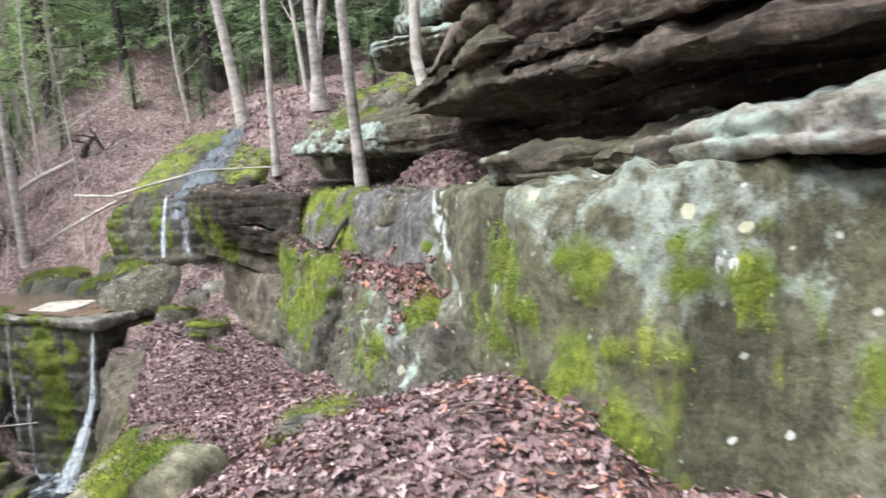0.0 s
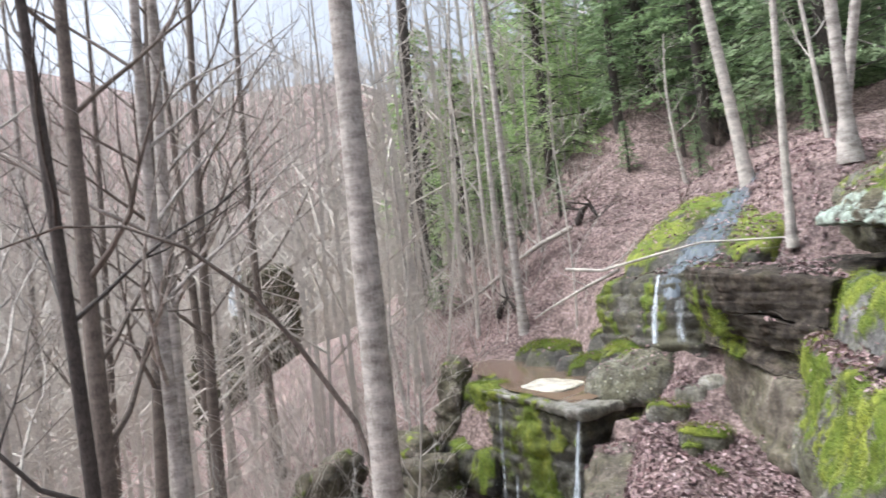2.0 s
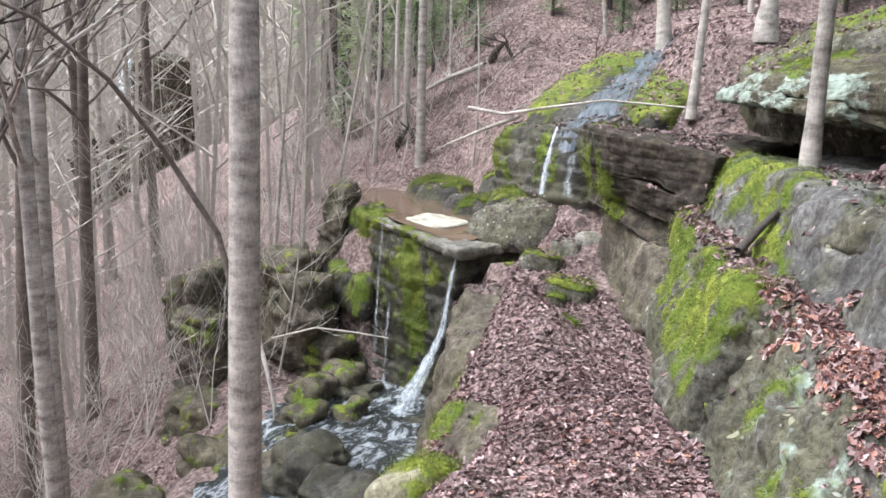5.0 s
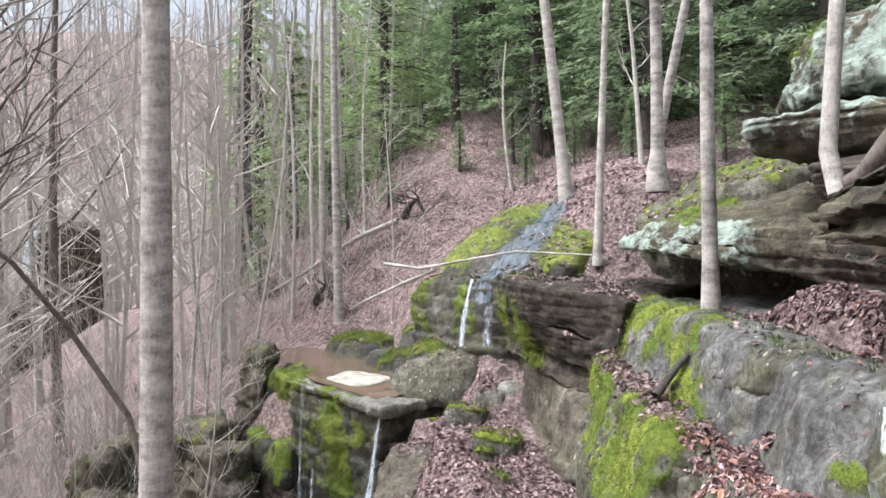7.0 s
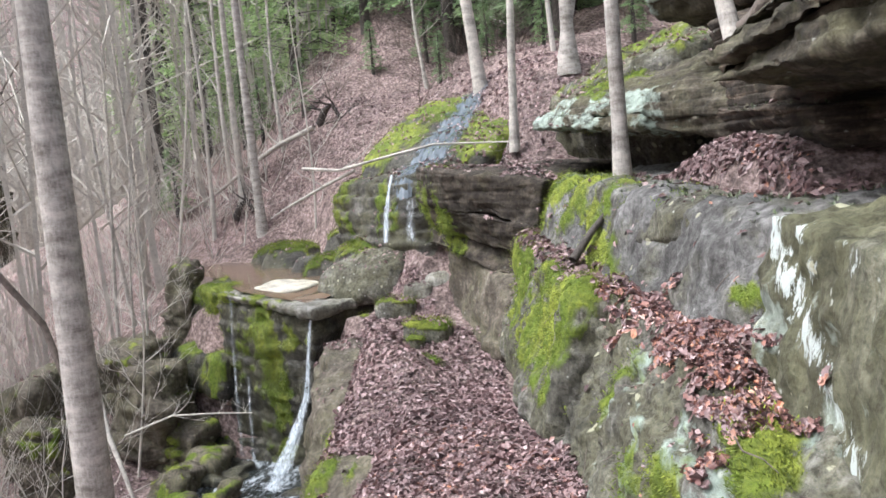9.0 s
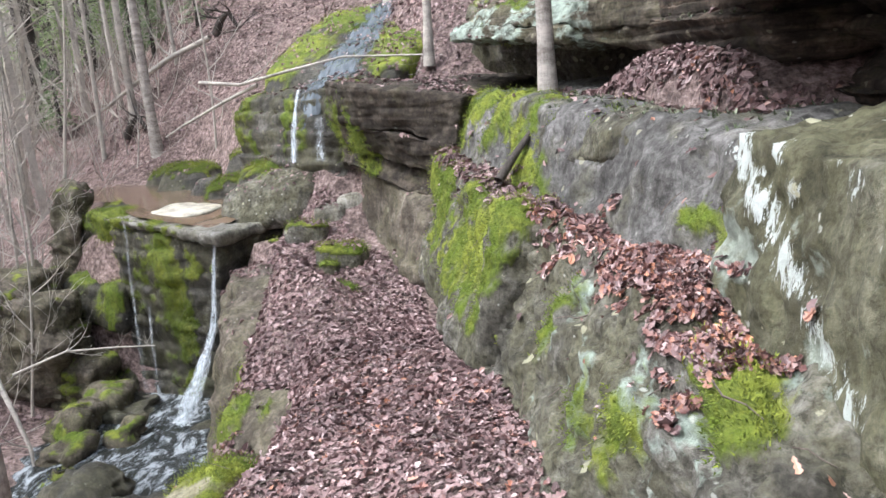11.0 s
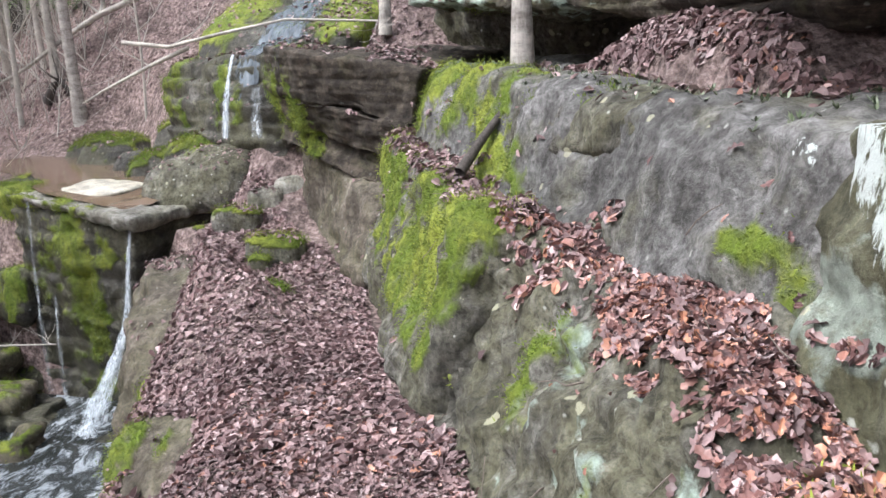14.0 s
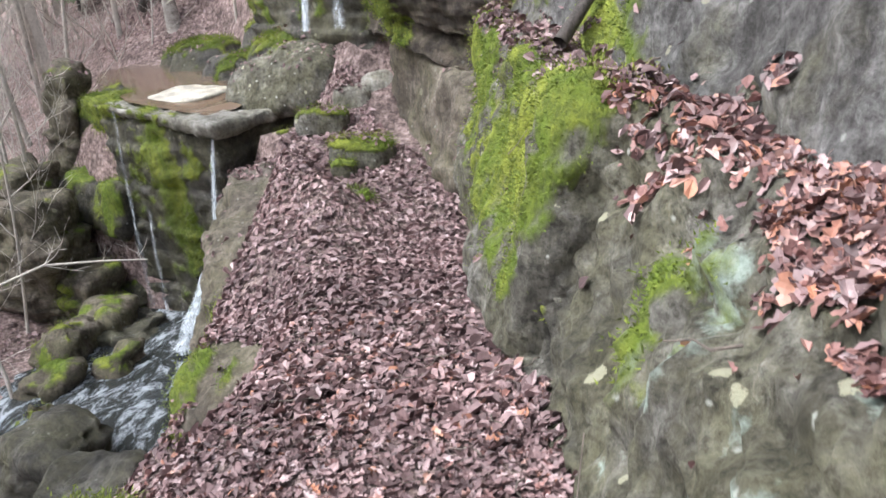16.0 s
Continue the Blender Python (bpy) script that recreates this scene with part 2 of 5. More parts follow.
PATH_RISE = [(-9, -0.1), (0, 0.0), (1.5, 0.08), (2.8, 0.10), (3.7, 0.05), (4.6, -0.08), (5.6, -0.25), (7.3, -0.5), (8.5, -0.66), (10.3, -0.88), (11.2, -1.15), (12.3, -1.0), (13.2, -0.78), (14.2, -0.45)]
BANK_EDGE = [(-9, -3.2), (3, -2.3), (5, -2.6), (6.8, -2.75), (7.3, -2.95), (8.5, -3.15), (9.4, -3.35), (10.3, -3.45), (11.2, -3.4), (12.3, -4.6), (13.4, -6.0), (16, -6.4)]
GORGE_LINE = [(-9, -14.0), (2, -10.0), (6, -7.8), (9, -6.9), (12, -7.5), (14, -7.7)]
BENCH_EDGE = [(5.5, 0.55), (6.4, 0.35), (8, 0.05), (10.8, -1.2), (13, -2.2), (14.5, -2.6)]


def ground_height(x, y):
    x, y = np.asarray(x, float), np.asarray(y, float)
    far = np.maximum(y - 25, 0)
    left = sstep(-6.5, -9.5, x)
    rise = (0.6 * (y - 18.4) + 0.14 * np.maximum(y - 19, 0)) * left + 0.38 * (y - 18.4) * (1 - left)
    hill = 0.3 + 0.42 * (np.minimum(x, -8) + 10.3) + 0.16 * np.maximum(x + 8, 0) + rise - (0.30 + 0.36 * left) * far + 0.8 * sstep(18.3, 20.0, y) * sstep(-14, -10, x)
    hill = hill + 1.3 * np.exp(-((x + 2.6) ** 2 + (y - 16.3) ** 2) / 3.5) + 1.2 * np.exp(-((x + 4.2) ** 2 / 7 + (y - 18.2) ** 2 / 4))
    low = np.maximum(hill, -7.5 - 0.02 * np.hypot(x, y))
    # the valley floor and the wooded ridge on its far side
    d = np.hypot(x, y)
    ridge = -9 + (72 + 9 * np.sin(x * 0.023 + 1) + 5 * np.sin(x * 0.061 + y * 0.03)) * sstep(70, 210, d + 0.25 * x)
    low = np.where(d > 45, low * (1 - sstep(45, 90, d)) + ridge * sstep(45, 90, d), low)
    low = np.minimum(low, 90)
    gx = along(y, GORGE_LINE)
    floor = -3.5 - 0.22 * np.maximum(11 - y, 0)
    g = (1 - sstep(1.3, 2.8, np.abs(x - gx) - 0.7 * (x < gx) * sstep(11.0, 12.5, y))) * (1 - sstep(14.0, 14.7, y))
    low = low * (1 - g) + np.minimum(floor, low + 0.6) * g
    # the pond terrace at the head of the fall
    pu, pv = (x + 8.55) * -0.69 + (y - 15.55) * 0.72, (x + 8.55) * 0.72 + (y - 15.55) * 0.69
    pond = np.exp(-((pu / 2.9) ** 6 + (pv / 1.55) ** 6))
    pond = pond * sstep(13.8, 14.3, y)
    low = low * (1 - pond) - 0.62 * pond
    bank = along(y, PATH_RISE) + 0.30 * np.exp(-((y - 3.6) / 1.35) ** 2) * sstep(-1.5, 0.1, x) * (1 - sstep(0.45, 0.8, x)) - 0.22 * np.maximum(-1.0 - x, 0) * sstep(6.5, 5.0, y) - 0.10 * np.maximum(-1.2 - x, 0) * (1 - sstep(9, 12, y))
    wide = 1.5 + 1.2 * sstep(6, 0, y) - 0.95 * sstep(6.2, 7.4, y)
    wp = sstep(-wide, 0.15, x - along(y, BANK_EDGE)) * (1 - sstep(13.2, 14.6, y))
    z = low * (1 - wp) + bank * wp
    # the leaf-covered bench above the slabs
    bench = 1.1 + 0.03 * (y - 7) + 0.42 * sstep(-0.10, 0.5, x - along(y, BENCH_EDGE)) * sstep(10.7, 9.5, y) * sstep(7.7, 8.5, y)
    wb = sstep(-0.25, 0.15, x - along(y, BENCH_EDGE)) * sstep(6.4, 7.0, y) * (1 - sstep(13.0, 14.5, y))
    z = z * (1 - wb) + bench * wb
    z = z - 0.3 * np.exp(-((x + 1.4) ** 2 + (y - 12.7) ** 2) / 1.3)
    n = np.stack([x.ravel() * 0.8, y.ravel() * 0.8, 0 * x.ravel()], 1)
    z = z + (0.55 * fbm(n * 0.75, 4, 15)).reshape(x.shape) * sstep(18.6, 20.5, y) * (1 - sstep(30, 60, np.hypot(x, y)))
    return z + (0.11 * fbm(n, 4, 5)).reshape(x.shape) * sstep(0.5, 4, np.hypot(x + 0.6, y - 2.5) + 1.0)


def spread(lo, hi, step, reach, grow=1.13):
    core = list(np.arange(lo, hi + step / 2, step))
    out, s = [], step
    v = hi
    while v < reach:
        s *= grow
        v += s
        out.append(v)
    left, s = [], step
    v = lo
    while v > -reach:
        s *= grow
        v -= s
        left.append(v)
    return np.array(left[::-1] + core + out)


def quads_object(name, verts, faces, material, smooth=True, parent=None):
    me = bpy.data.meshes.new(name)
    me.from_pydata(verts.tolist() if hasattr(verts, "tolist") else verts, [], faces.tolist() if hasattr(faces, "tolist") else faces)
    me.materials.append(material)
    if smooth:
        me.polygons.foreach_set("use_smooth", [True] * len(me.polygons))
    ob = new(name, me)
    if parent:
        ob.parent = parent
    return ob


def grid_faces(nu, nv, base=0):
    a = (np.arange(nu - 1)[:, None] * nv + np.arange(nv - 1)[None]).ravel() + base
    return np.stack([a, a + nv, a + nv + 1, a + 1], 1)


GX, GY = spread(-13, 2.4, 0.13, 1500), spread(-3, 20, 0.13, 1500)
gxx, gyy = np.meshgrid(GX, GY, indexing="ij")
gzz = ground_height(gxx, gyy)
ground = quads_object("ground", np.stack([gxx.ravel(), gyy.ravel(), gzz.ravel()], 1), grid_faces(len(GX), len(GY)), GROUND)
tagged(ground, "wooded ravine ground under brown fallen leaves", "ground", kind="structure")


# ---- rocks ----
def cube_shell(nx, ny, nz):
    """Surface grid of a cube from -1 to 1: points and quads, welded at its edges."""
    index, pts, faces = {}, [], []

    def vid(key):
        if key not in index:
            index[key] = len(pts)
            pts.append((2 * key[0] / nx - 1, 2 * key[1] / ny - 1, 2 * key[2] / nz - 1))
        return index[key]
    for i in range(nx):
        for j in range(ny):
            faces.append([vid(k) for k in ((i, j, nz), (i + 1, j, nz), (i + 1, j + 1, nz), (i, j + 1, nz))])
            faces.append([vid(k) for k in ((i, j, 0), (i, j + 1, 0), (i + 1, j + 1, 0), (i + 1, j, 0))])
    for i in range(nx):
        for k in range(nz):
            faces.append([vid(q) for q in ((i, 0, k), (i + 1, 0, k), (i + 1, 0, k + 1), (i, 0, k + 1))])
            faces.append([vid(q) for q in ((i, ny, k), (i, ny, k + 1), (i + 1, ny, k + 1), (i + 1, ny, k))])
    for j in range(ny):
        for k in range(nz):
            faces.append([vid(q) for q in ((0, j, k), (0, j, k + 1), (0, j + 1, k + 1), (0, j + 1, k))])
            faces.append([vid(q) for q in ((nx, j, k), (nx, j + 1, k), (nx, j + 1, k + 1), (nx, j, k + 1))])
    return np.array(pts), np.array(faces)


def normals_of(v, f):
    n = np.zeros_like(v)
    fn = np.cross(v[f[:, 2]] - v[f[:, 0]], v[f[:, 3]] - v[f[:, 1]])
    for c in range(4):
        np.add.at(n, f[:, c], fn)
    return n / (np.linalg.norm(n, axis=1)[:, None] + 1e-9)


def blobs_at(v, blobs):
    out = np.zeros(len(v))
    for x, y, z, r, s in blobs:
        out = np.maximum(out, s * (1 - sstep(0.1 * r, 1.6 * r, np.linalg.norm(v - (x, y, z), axis=1))))
    return out


ROCKS, MOSSY = [], []


def rock(name, low, top, material, label, category="rock", res=0.07, edge=9.0, lump=0.10, rough=0.03, strata=0.0, layer=0.16,
         seed=1, moss=(), lichen=(), wet=(), moss_up=0.0, lichen_up=0.0, chalk=(), group="", tilt=(0.0, 0.0), parent=None):
    """One stone block. low and top: its four lower and upper corners, in turn; the faces between are worn, cracked and bedded."""
    c = np.array([*low, *top], float)
    span = [np.linalg.norm(c[1] - c[0]), np.linalg.norm(c[3] - c[0]), np.linalg.norm(c[4] - c[0])]
    nx, ny, nz = [int(np.clip(s / res, 4, 110)) for s in span]
    if strata:
        nz = int(np.clip(span[2] / min(res, layer / 7), 6, 170))
    p, f = cube_shell(nx, ny, nz)
    q = p / (np.abs(p) ** edge).sum(1)[:, None] ** (1 / edge)
    u, v, w = ((q[:, i] + 1) / 2 for i in range(3))
    def bil(a, b, cc, d):
        return (a[None] * ((1 - u) * (1 - v))[:, None] + b[None] * (u * (1 - v))[:, None] + cc[None] * (u * v)[:, None] + d[None] * ((1 - u) * v)[:, None])
    pos = bil(*c[:4]) * (1 - w)[:, None] + bil(*c[4:]) * w[:, None]
    n = normals_of(pos, f)
    side = 1 - np.abs(n[:, 2])
    pos = pos + n * (lump * fbm(pos * 1.3, 3, seed))[:, None]
    if strata:
        h = pos[:, 2] + tilt[0] * pos[:, 0] + tilt[1] * pos[:, 1] + 0.05 * vnoise(pos * 0.9, seed + 3)
        cell = h / layer + 0.6 * vnoise(np.stack([h * 2.0, 0 * h, 0 * h], 1), seed + 5)
        k = np.floor(cell).astype(np.int64)
        part = cell - k
        step = hash3(k, k * 0 + 3, k * 0, seed) - 0.5
        along_layer = vnoise(np.stack([pos[:, 0] * 1.6, pos[:, 1] * 1.6, k * 7.3], 1), seed + 7)
        groove = np.exp(-(np.minimum(part, 1 - part) / 0.07) ** 2)
        jut = step * 1.0 + 0.6 * along_layer + 0.9 * (part - 0.5)
        chip = fbm(np.stack([pos[:, 0] * 3.0, pos[:, 1] * 3.0, k * 3.1 + part], 1), 3, seed + 9)
        pos = pos + n * ((strata * (jut + 0.5 * chip) - 0.6 * strata * groove) * np.clip(side * 1.5, 0, 1))[:, None]
    pos = pos + n * (rough * fbm(pos * 6.0, 4, seed + 11) + 0.35 * rough * fbm(pos * 17.0, 2, seed + 13))[:, None]
    n2 = normals_of(pos, f)
    up = np.clip(n2[:, 2], 0, 1)
    drip = np.stack([pos[:, 0] * 3.2, pos[:, 1] * 3.2, pos[:, 2] * 1.1], 1)
    cover = {"moss": np.maximum(blobs_at(pos, moss), moss_up * sstep(0.35, 0.9, up)), "lichen": np.maximum(blobs_at(pos, lichen), lichen_up * sstep(0.0, 0.8, up)), "wet": blobs_at(pos, wet), "chalk": blobs_at(pos, chalk)}
    ragged = 1.1 * fbm(drip, 4, seed + 17) + 0.9 * fbm(pos * 8.0, 4, seed + 23)
    for key in ("moss", "lichen"):
        cover[key] = sstep(0.20, 0.85, cover[key] * 0.8 + ragged * (cover[key] > 0.02)) if cover[key].max() > 0 else cover[key]
    pos = pos + n2 * (0.022 * cover["moss"] * (1 + 0.6 * vnoise(pos * 15.0, seed + 29)))[:, None]
    base = np.array([c[:4, 0].mean(), c[:4, 1].mean(), c[:4, 2].min()])
    ob = quads_object(name, pos - base, f, material)
    ob.location = base
    for key, val in cover.items():
        a = ob.data.attributes.new(key, "FLOAT", "POINT")
        a.data.foreach_set("value", val.astype(np.float32))
    MOSSY.append((pos, n2, cover["moss"]))
    ROCKS.append((pos, f))
    if parent:
        ob.parent = parent
        ob.location = Vector(base) - parent.location
        return ob
    return tagged(ob, label, category, group)


def bedded(name, low, top, beds, material, label, seed, reach=0.06, **kw):
    """A rock face of separate beds, each jutting or set back a little over the one below."""
    r = random.Random(seed)
    low, top = np.array(low, float), np.array(top, float)
    cuts = [0.0]
    for _ in range(beds):
        cuts.append(cuts[-1] + r.uniform(0.5, 1.5))
    cuts = [c / cuts[-1] for c in cuts]
    root = new(name)
    root.location = (low[:, 0].mean(), low[:, 1].mean(), low[:, 2].min())
    for i in range(beds):
        a, b = low + (top - low) * max(0, cuts[i] - 0.012), low + (top - low) * cuts[i + 1]
        mid = (a + b).mean(0) / 1.0
        for q in (a, b):
            j = r.uniform(-reach, reach)
            for c in range(4):
                wobble = 1 + j + r.uniform(-0.35, 0.35) * reach
                q[c, :2] = mid[:2] + (q[c, :2] - mid[:2]) * wobble
        rock("rock_bed", a, b, material, "", seed=seed + 7 * i + 1, parent=root, **kw)
    return tagged(root, label, "rock")


def ring(z, *xy):
    return [(x, y, z) for x, y in xy]


# the big block beside the path, with pale lichen high up and moss at its foot
rock("boulder", [(-0.30, 6.35, 0.48), (0.36, 3.3, -0.15), (3.2, 1.5, -0.5), (3.5, 7, 0.3)], [(-0.16, 6.45, 1.31), (0.34, 3.7, 1.32), (3.2, 1.9, 1.34), (3.5, 7, 1.3)],
     ROCK_BLOCK, "large grey-green block with moss foot and pale lichen", res=0.04, edge=22, lump=0.16, rough=0.08, seed=3,
     chalk=[(-0.14 + 0.10 * k / 11 + 0.02 * math.sin(k * 2.3), 6.32 - 1.2 * (k / 11) ** 1.25, 1.29 - 0.75 * k / 11, 0.085, 1.0) for k in range(12)] + [(-0.07, 5.9, 1.25, 0.07, 0.9), (-0.06, 5.75, 1.1, 0.06, 0.85), (-0.04, 5.5, 1.28, 0.09, 1.0), (-0.02, 5.35, 1.22, 0.08, 1.0), (0.0, 5.2, 1.12, 0.06, 0.9), (0.02, 5.08, 1.25, 0.11, 1.1), (0.0, 5.08, 1.12, 0.06, 1.0), (0.22, 4.3, 0.72, 0.06, 1.1), (1.05, 3.0, 0.95, 0.06, 0.9), (0.85, 3.15, 1.0, 0.05, 0.8)],
     moss=[(0.45, 3.6, 0.5, 0.4, 0.6), (0.7, 3.2, 0.25, 0.36, 0.85), (0.5, 3.4, 0.9, 0.4, 0.45), (1.2, 2.9, 0.9, 0.4, 0.4), (1.0, 2.95, 0.75, 0.3, 0.3), (0.3, 4.3, 0.75, 0.4, 0.75), (1.3, 2.7, 0.5, 0.5, 0.5), (1.8, 2.4, 0.4, 0.5, 0.45), (0.1, 4.6, 0.5, 0.35, 0.8), (0.12, 4.9, 1.0, 0.2, 0.5)],
     lichen=[(1.0, 3.1, 1.25, 0.6, 1.1), (0.6, 3.5, 1.25, 0.5, 1.05), (1.5, 2.75, 1.2, 0.6, 1.0), (0.35, 4.0, 1.2, 0.35, 0.9), (-0.25, 6.2, 0.75, 0.25, 0.75), (-0.05, 5.5, 0.8, 0.35, 0.6), (0.05, 5.2, 0.7, 0.25, 0.6)])
rock("boulder", [(-0.3, 6.5, -0.5), (0.5, 3.9, -0.4), (2.0, 4.0, -0.5), (2.0, 7, -0.4)], [(-0.12, 6.4, 0.58), (0.42, 4.0, 0.3), (2.0, 4.0, 0.5), (2.0, 7, 0.6)],
     ROCK_BLOCK, "recessed bedded stone under the large block", res=0.045, edge=14, lump=0.12, rough=0.06, strata=0.05, layer=0.3, seed=5, moss=[(0.12, 5.0, 0.3, 0.25, 1.2), (-0.2, 5.5, 0.35, 0.3, 1.4), (0.3, 4.4, 0.2, 0.3, 1.0)])
# lower mossy slab along the leaf slope
rock("slab", [(-0.6, 4.3, -0.6), (0.3, 4.3, -0.6), (-0.7, 9, -0.8), (-1.75, 8.8, -0.8)], [(-0.16, 4.9, 0.5), (0.4, 4.9, 0.52), (-0.6, 9, 0.5), (-1.15, 8.8, 0.5)],
     ROCK_GREY, "sloping grey slab with pale lichen beside the leaf slope", res=0.035, edge=11, lump=0.22, rough=0.13, strata=0.03, layer=0.33, tilt=(0.75, 0.25), seed=8,
     moss=[(-1.55, 8.4, 0.0, 0.3, 0.7), (-1.1, 7.4, 0.1, 0.35, 0.45), (-0.75, 6.0, 0.1, 0.3, 0.5), (-0.32, 5.25, 0.48, 0.2, 1.5), (-0.28, 5.5, 0.52, 0.15, 1.4)],
     lichen=[(-0.75, 6.2, 0.25, 0.6, 0.55), (-1.0, 7.0, 0.2, 0.5, 0.35), (-0.5, 5.4, 0.3, 0.6, 0.5)])
rock("slab", [(-1.74, 8.2, -0.7), (-1.0, 8.15, -0.6), (-1.3, 13, -1.0), (-3.2, 12.4, -1.0)], [(-1.36, 8.32, 0.52), (-1.0, 8.3, 0.5), (-1.3, 13, 0.5), (-2.75, 12.3, 0.56)],
     ROCK_GREY, "long slab thick with yellow-green moss", res=0.045, edge=12, lump=0.2, rough=0.09, seed=12,
     moss=[(-2.9, 12.1, 0.3, 0.7, 1.1), (-2.75, 11.3, 0.2, 0.6, 1.1), (-2.5, 10.5, 0.1, 0.6, 1.1), (-2.2, 9.6, 0.1, 0.6, 1.3), (-1.9, 8.8, 0.1, 0.5, 1.4), (-1.8, 8.5, -0.2, 0.35, 1.2), (-2.2, 11.0, 0.55, 0.5, 1.1), (-1.8, 9.7, 0.5, 0.4, 1.2), (-1.55, 8.7, 0.45, 0.35, 1.3), (-1.4, 8.45, 0.5, 0.3, 1.4), (-1.55, 8.3, 0.15, 0.3, 1.1), (-1.25, 8.6, 0.55, 0.3, 1.1)])
# upper slab that carries the bench
rock("slab", [(-0.05, 6.2, 0.1), (1.0, 6.2, 0.1), (-0.6, 13.6, 0.1), (-2.7, 12.3, 0.1)], [(0.2, 6.5, 1.16), (1.0, 6.6, 1.2), (-0.6, 13.6, 1.3), (-2.45, 13.0, 1.26)],
     ROCK_ASH, "upper grey slab with moss along its crest", res=0.045, edge=12, lump=0.2, rough=0.07, seed=21,
     moss=[(-2.6, 12.6, 1.0, 0.8, 1.2), (-2.2, 11.6, 1.0, 0.6, 1.0), (-1.6, 10.8, 1.1, 0.5, 1.2), (-2.0, 11.4, 0.9, 0.5, 1.2), (-1.4, 10.4, 0.9, 0.45, 1.0), (-1.4, 9.9, 0.6, 0.4, 1.2), (-1.0, 9.1, 0.6, 0.3, 0.9), (-0.2, 7.0, 0.75, 0.12, 1.0), (-0.1, 6.75, 0.68, 0.12, 1.0)], chalk=[(-0.05, 7.0, 1.12, 0.06, 0.8), (-0.02, 6.7, 1.08, 0.06, 0.8)])
# dark bedded block beside the small cascade, and the stone under it
bedded("layered_block", [(-4.0, 13.15, 0.25), (-2.6, 12.2, -0.15), (-1.5, 14.5, 0.0), (-4.7, 14.4, 0.3)], [(-3.95, 13.15, 1.42), (-2.4, 12.6, 1.24), (-1.5, 14.6, 1.4), (-4.72, 14.3, 1.48)], 3,
       ROCK_DULL, "dark brown bedded sandstone block beside the cascade", 31, 0.022, res=0.05, edge=30, lump=0.12, rough=0.07, strata=0.012, layer=0.12, moss=[(-4.5, 13.8, 0.9, 0.6, 1.1), (-4.05, 13.2, 1.0, 0.4, 0.9), (-3.95, 13.15, 0.5, 0.35, 0.8)])
rock("layered_block", [(-4.2, 13.6, -1.1), (-2.9, 11.7, -1.1), (-1.5, 14.5, -1.0), (-4.5, 15, -1.0)], [(-4.1, 13.5, 0.28), (-2.8, 12.2, -0.1), (-1.5, 14.5, 0.2), (-4.5, 15, 0.3)],
     ROCK_TAN, "recessed brown stone under the bedded block", res=0.07, edge=14, lump=0.2, rough=0.07, strata=0.04, layer=0.5, seed=33)
# stone steps of the cascade
rock("cascade_rock", [(-7.1, 15.4, -0.6), (-4.5, 13.95, -0.6), (-3.2, 16, -0.4), (-6.5, 17.3, -0.4)], [(-6.9, 15.6, 1.25), (-4.6, 14.1, 1.44), (-3.2, 16.2, 1.8), (-6.3, 17.3, 1.7)],
     ROCK_WET, "wet mossy stone step under the cascade", res=0.08, edge=14, lump=0.14, strata=0.06, layer=0.28, seed=41, moss=[(-5.6, 14.6, 1.0, 0.5, 0.8), (-6.6, 15.4, 0.9, 0.5, 0.7)], wet=[(-4.8, 14.0, 0.9, 0.6, 1.0), (-4.8, 14.4, 1.5, 0.7, 0.9)])
rock("cascade_rock", [(-6.6, 15.4, 0.6), (-3.7, 14.3, 0.6), (-2.9, 17.8, 0.8), (-5.9, 17.8, 0.8)], [(-6.4, 15.9, 1.72), (-3.7, 14.6, 1.62), (-2.9, 17.8, 3.0), (-5.8, 17.6, 2.75)],
     ROCK_WET, "sloping stream slab with bright moss and a water film", res=0.08, edge=14, lump=0.12, seed=43,
     moss=[(-6.0, 16.2, 2.0, 0.8, 1.8), (-3.9, 15.7, 2.1, 1.0, 2.2), (-3.8, 16.8, 2.6, 0.9, 2.1), (-5.3, 17.3, 2.7, 0.8, 2.0)], wet=[(-4.9, 15.5, 1.8, 0.7, 1.0), (-4.8, 16.5, 2.3, 0.6, 1.0)])
# lichen-clad roof of the low cave
bedded("overhang", [(-2.66, 13.1, 1.95), (0.1, 9.6, 1.60), (1.6, 11.5, 1.5), (-1.4, 15.6, 1.7)], [(-2.4, 13.4, 2.22), (0.15, 9.7, 2.10), (1.6, 12, 2.9), (-1.5, 15.2, 2.8)], 2,
       ROCK_BROWN, "low rock roof with pale lichen over a dark hollow", 51, 0.012, res=0.05, edge=16, lump=0.12, rough=0.09, strata=0.03, layer=0.11,
       lichen=[(-2.2, 12.8, 1.95, 0.5, 1.5), (-1.7, 12.1, 1.9, 0.6, 1.15), (-1.1, 11.3, 1.85, 0.6, 1.15), (-1.1, 11.7, 2.2, 0.4, 1.3)], moss=[(-1.6, 13.0, 2.35, 0.5, 1.1)])
rock("hillside_rock", [(-2.5, 15.0, 1.0), (-0.2, 13.4, 1.0), (1.5, 14.4, 1.0), (-2.2, 17.2, 1.0)], [(-2.6, 14.4, 2.2), (-0.8, 12.6, 2.85), (1.5, 14.5, 3.6), (-2.2, 17.0, 3.2)],
     ROCK_GREY, "mossy rock slope strewn with leaves", res=0.07, edge=8, lump=0.3, rough=0.10, seed=53, moss_up=0.45)
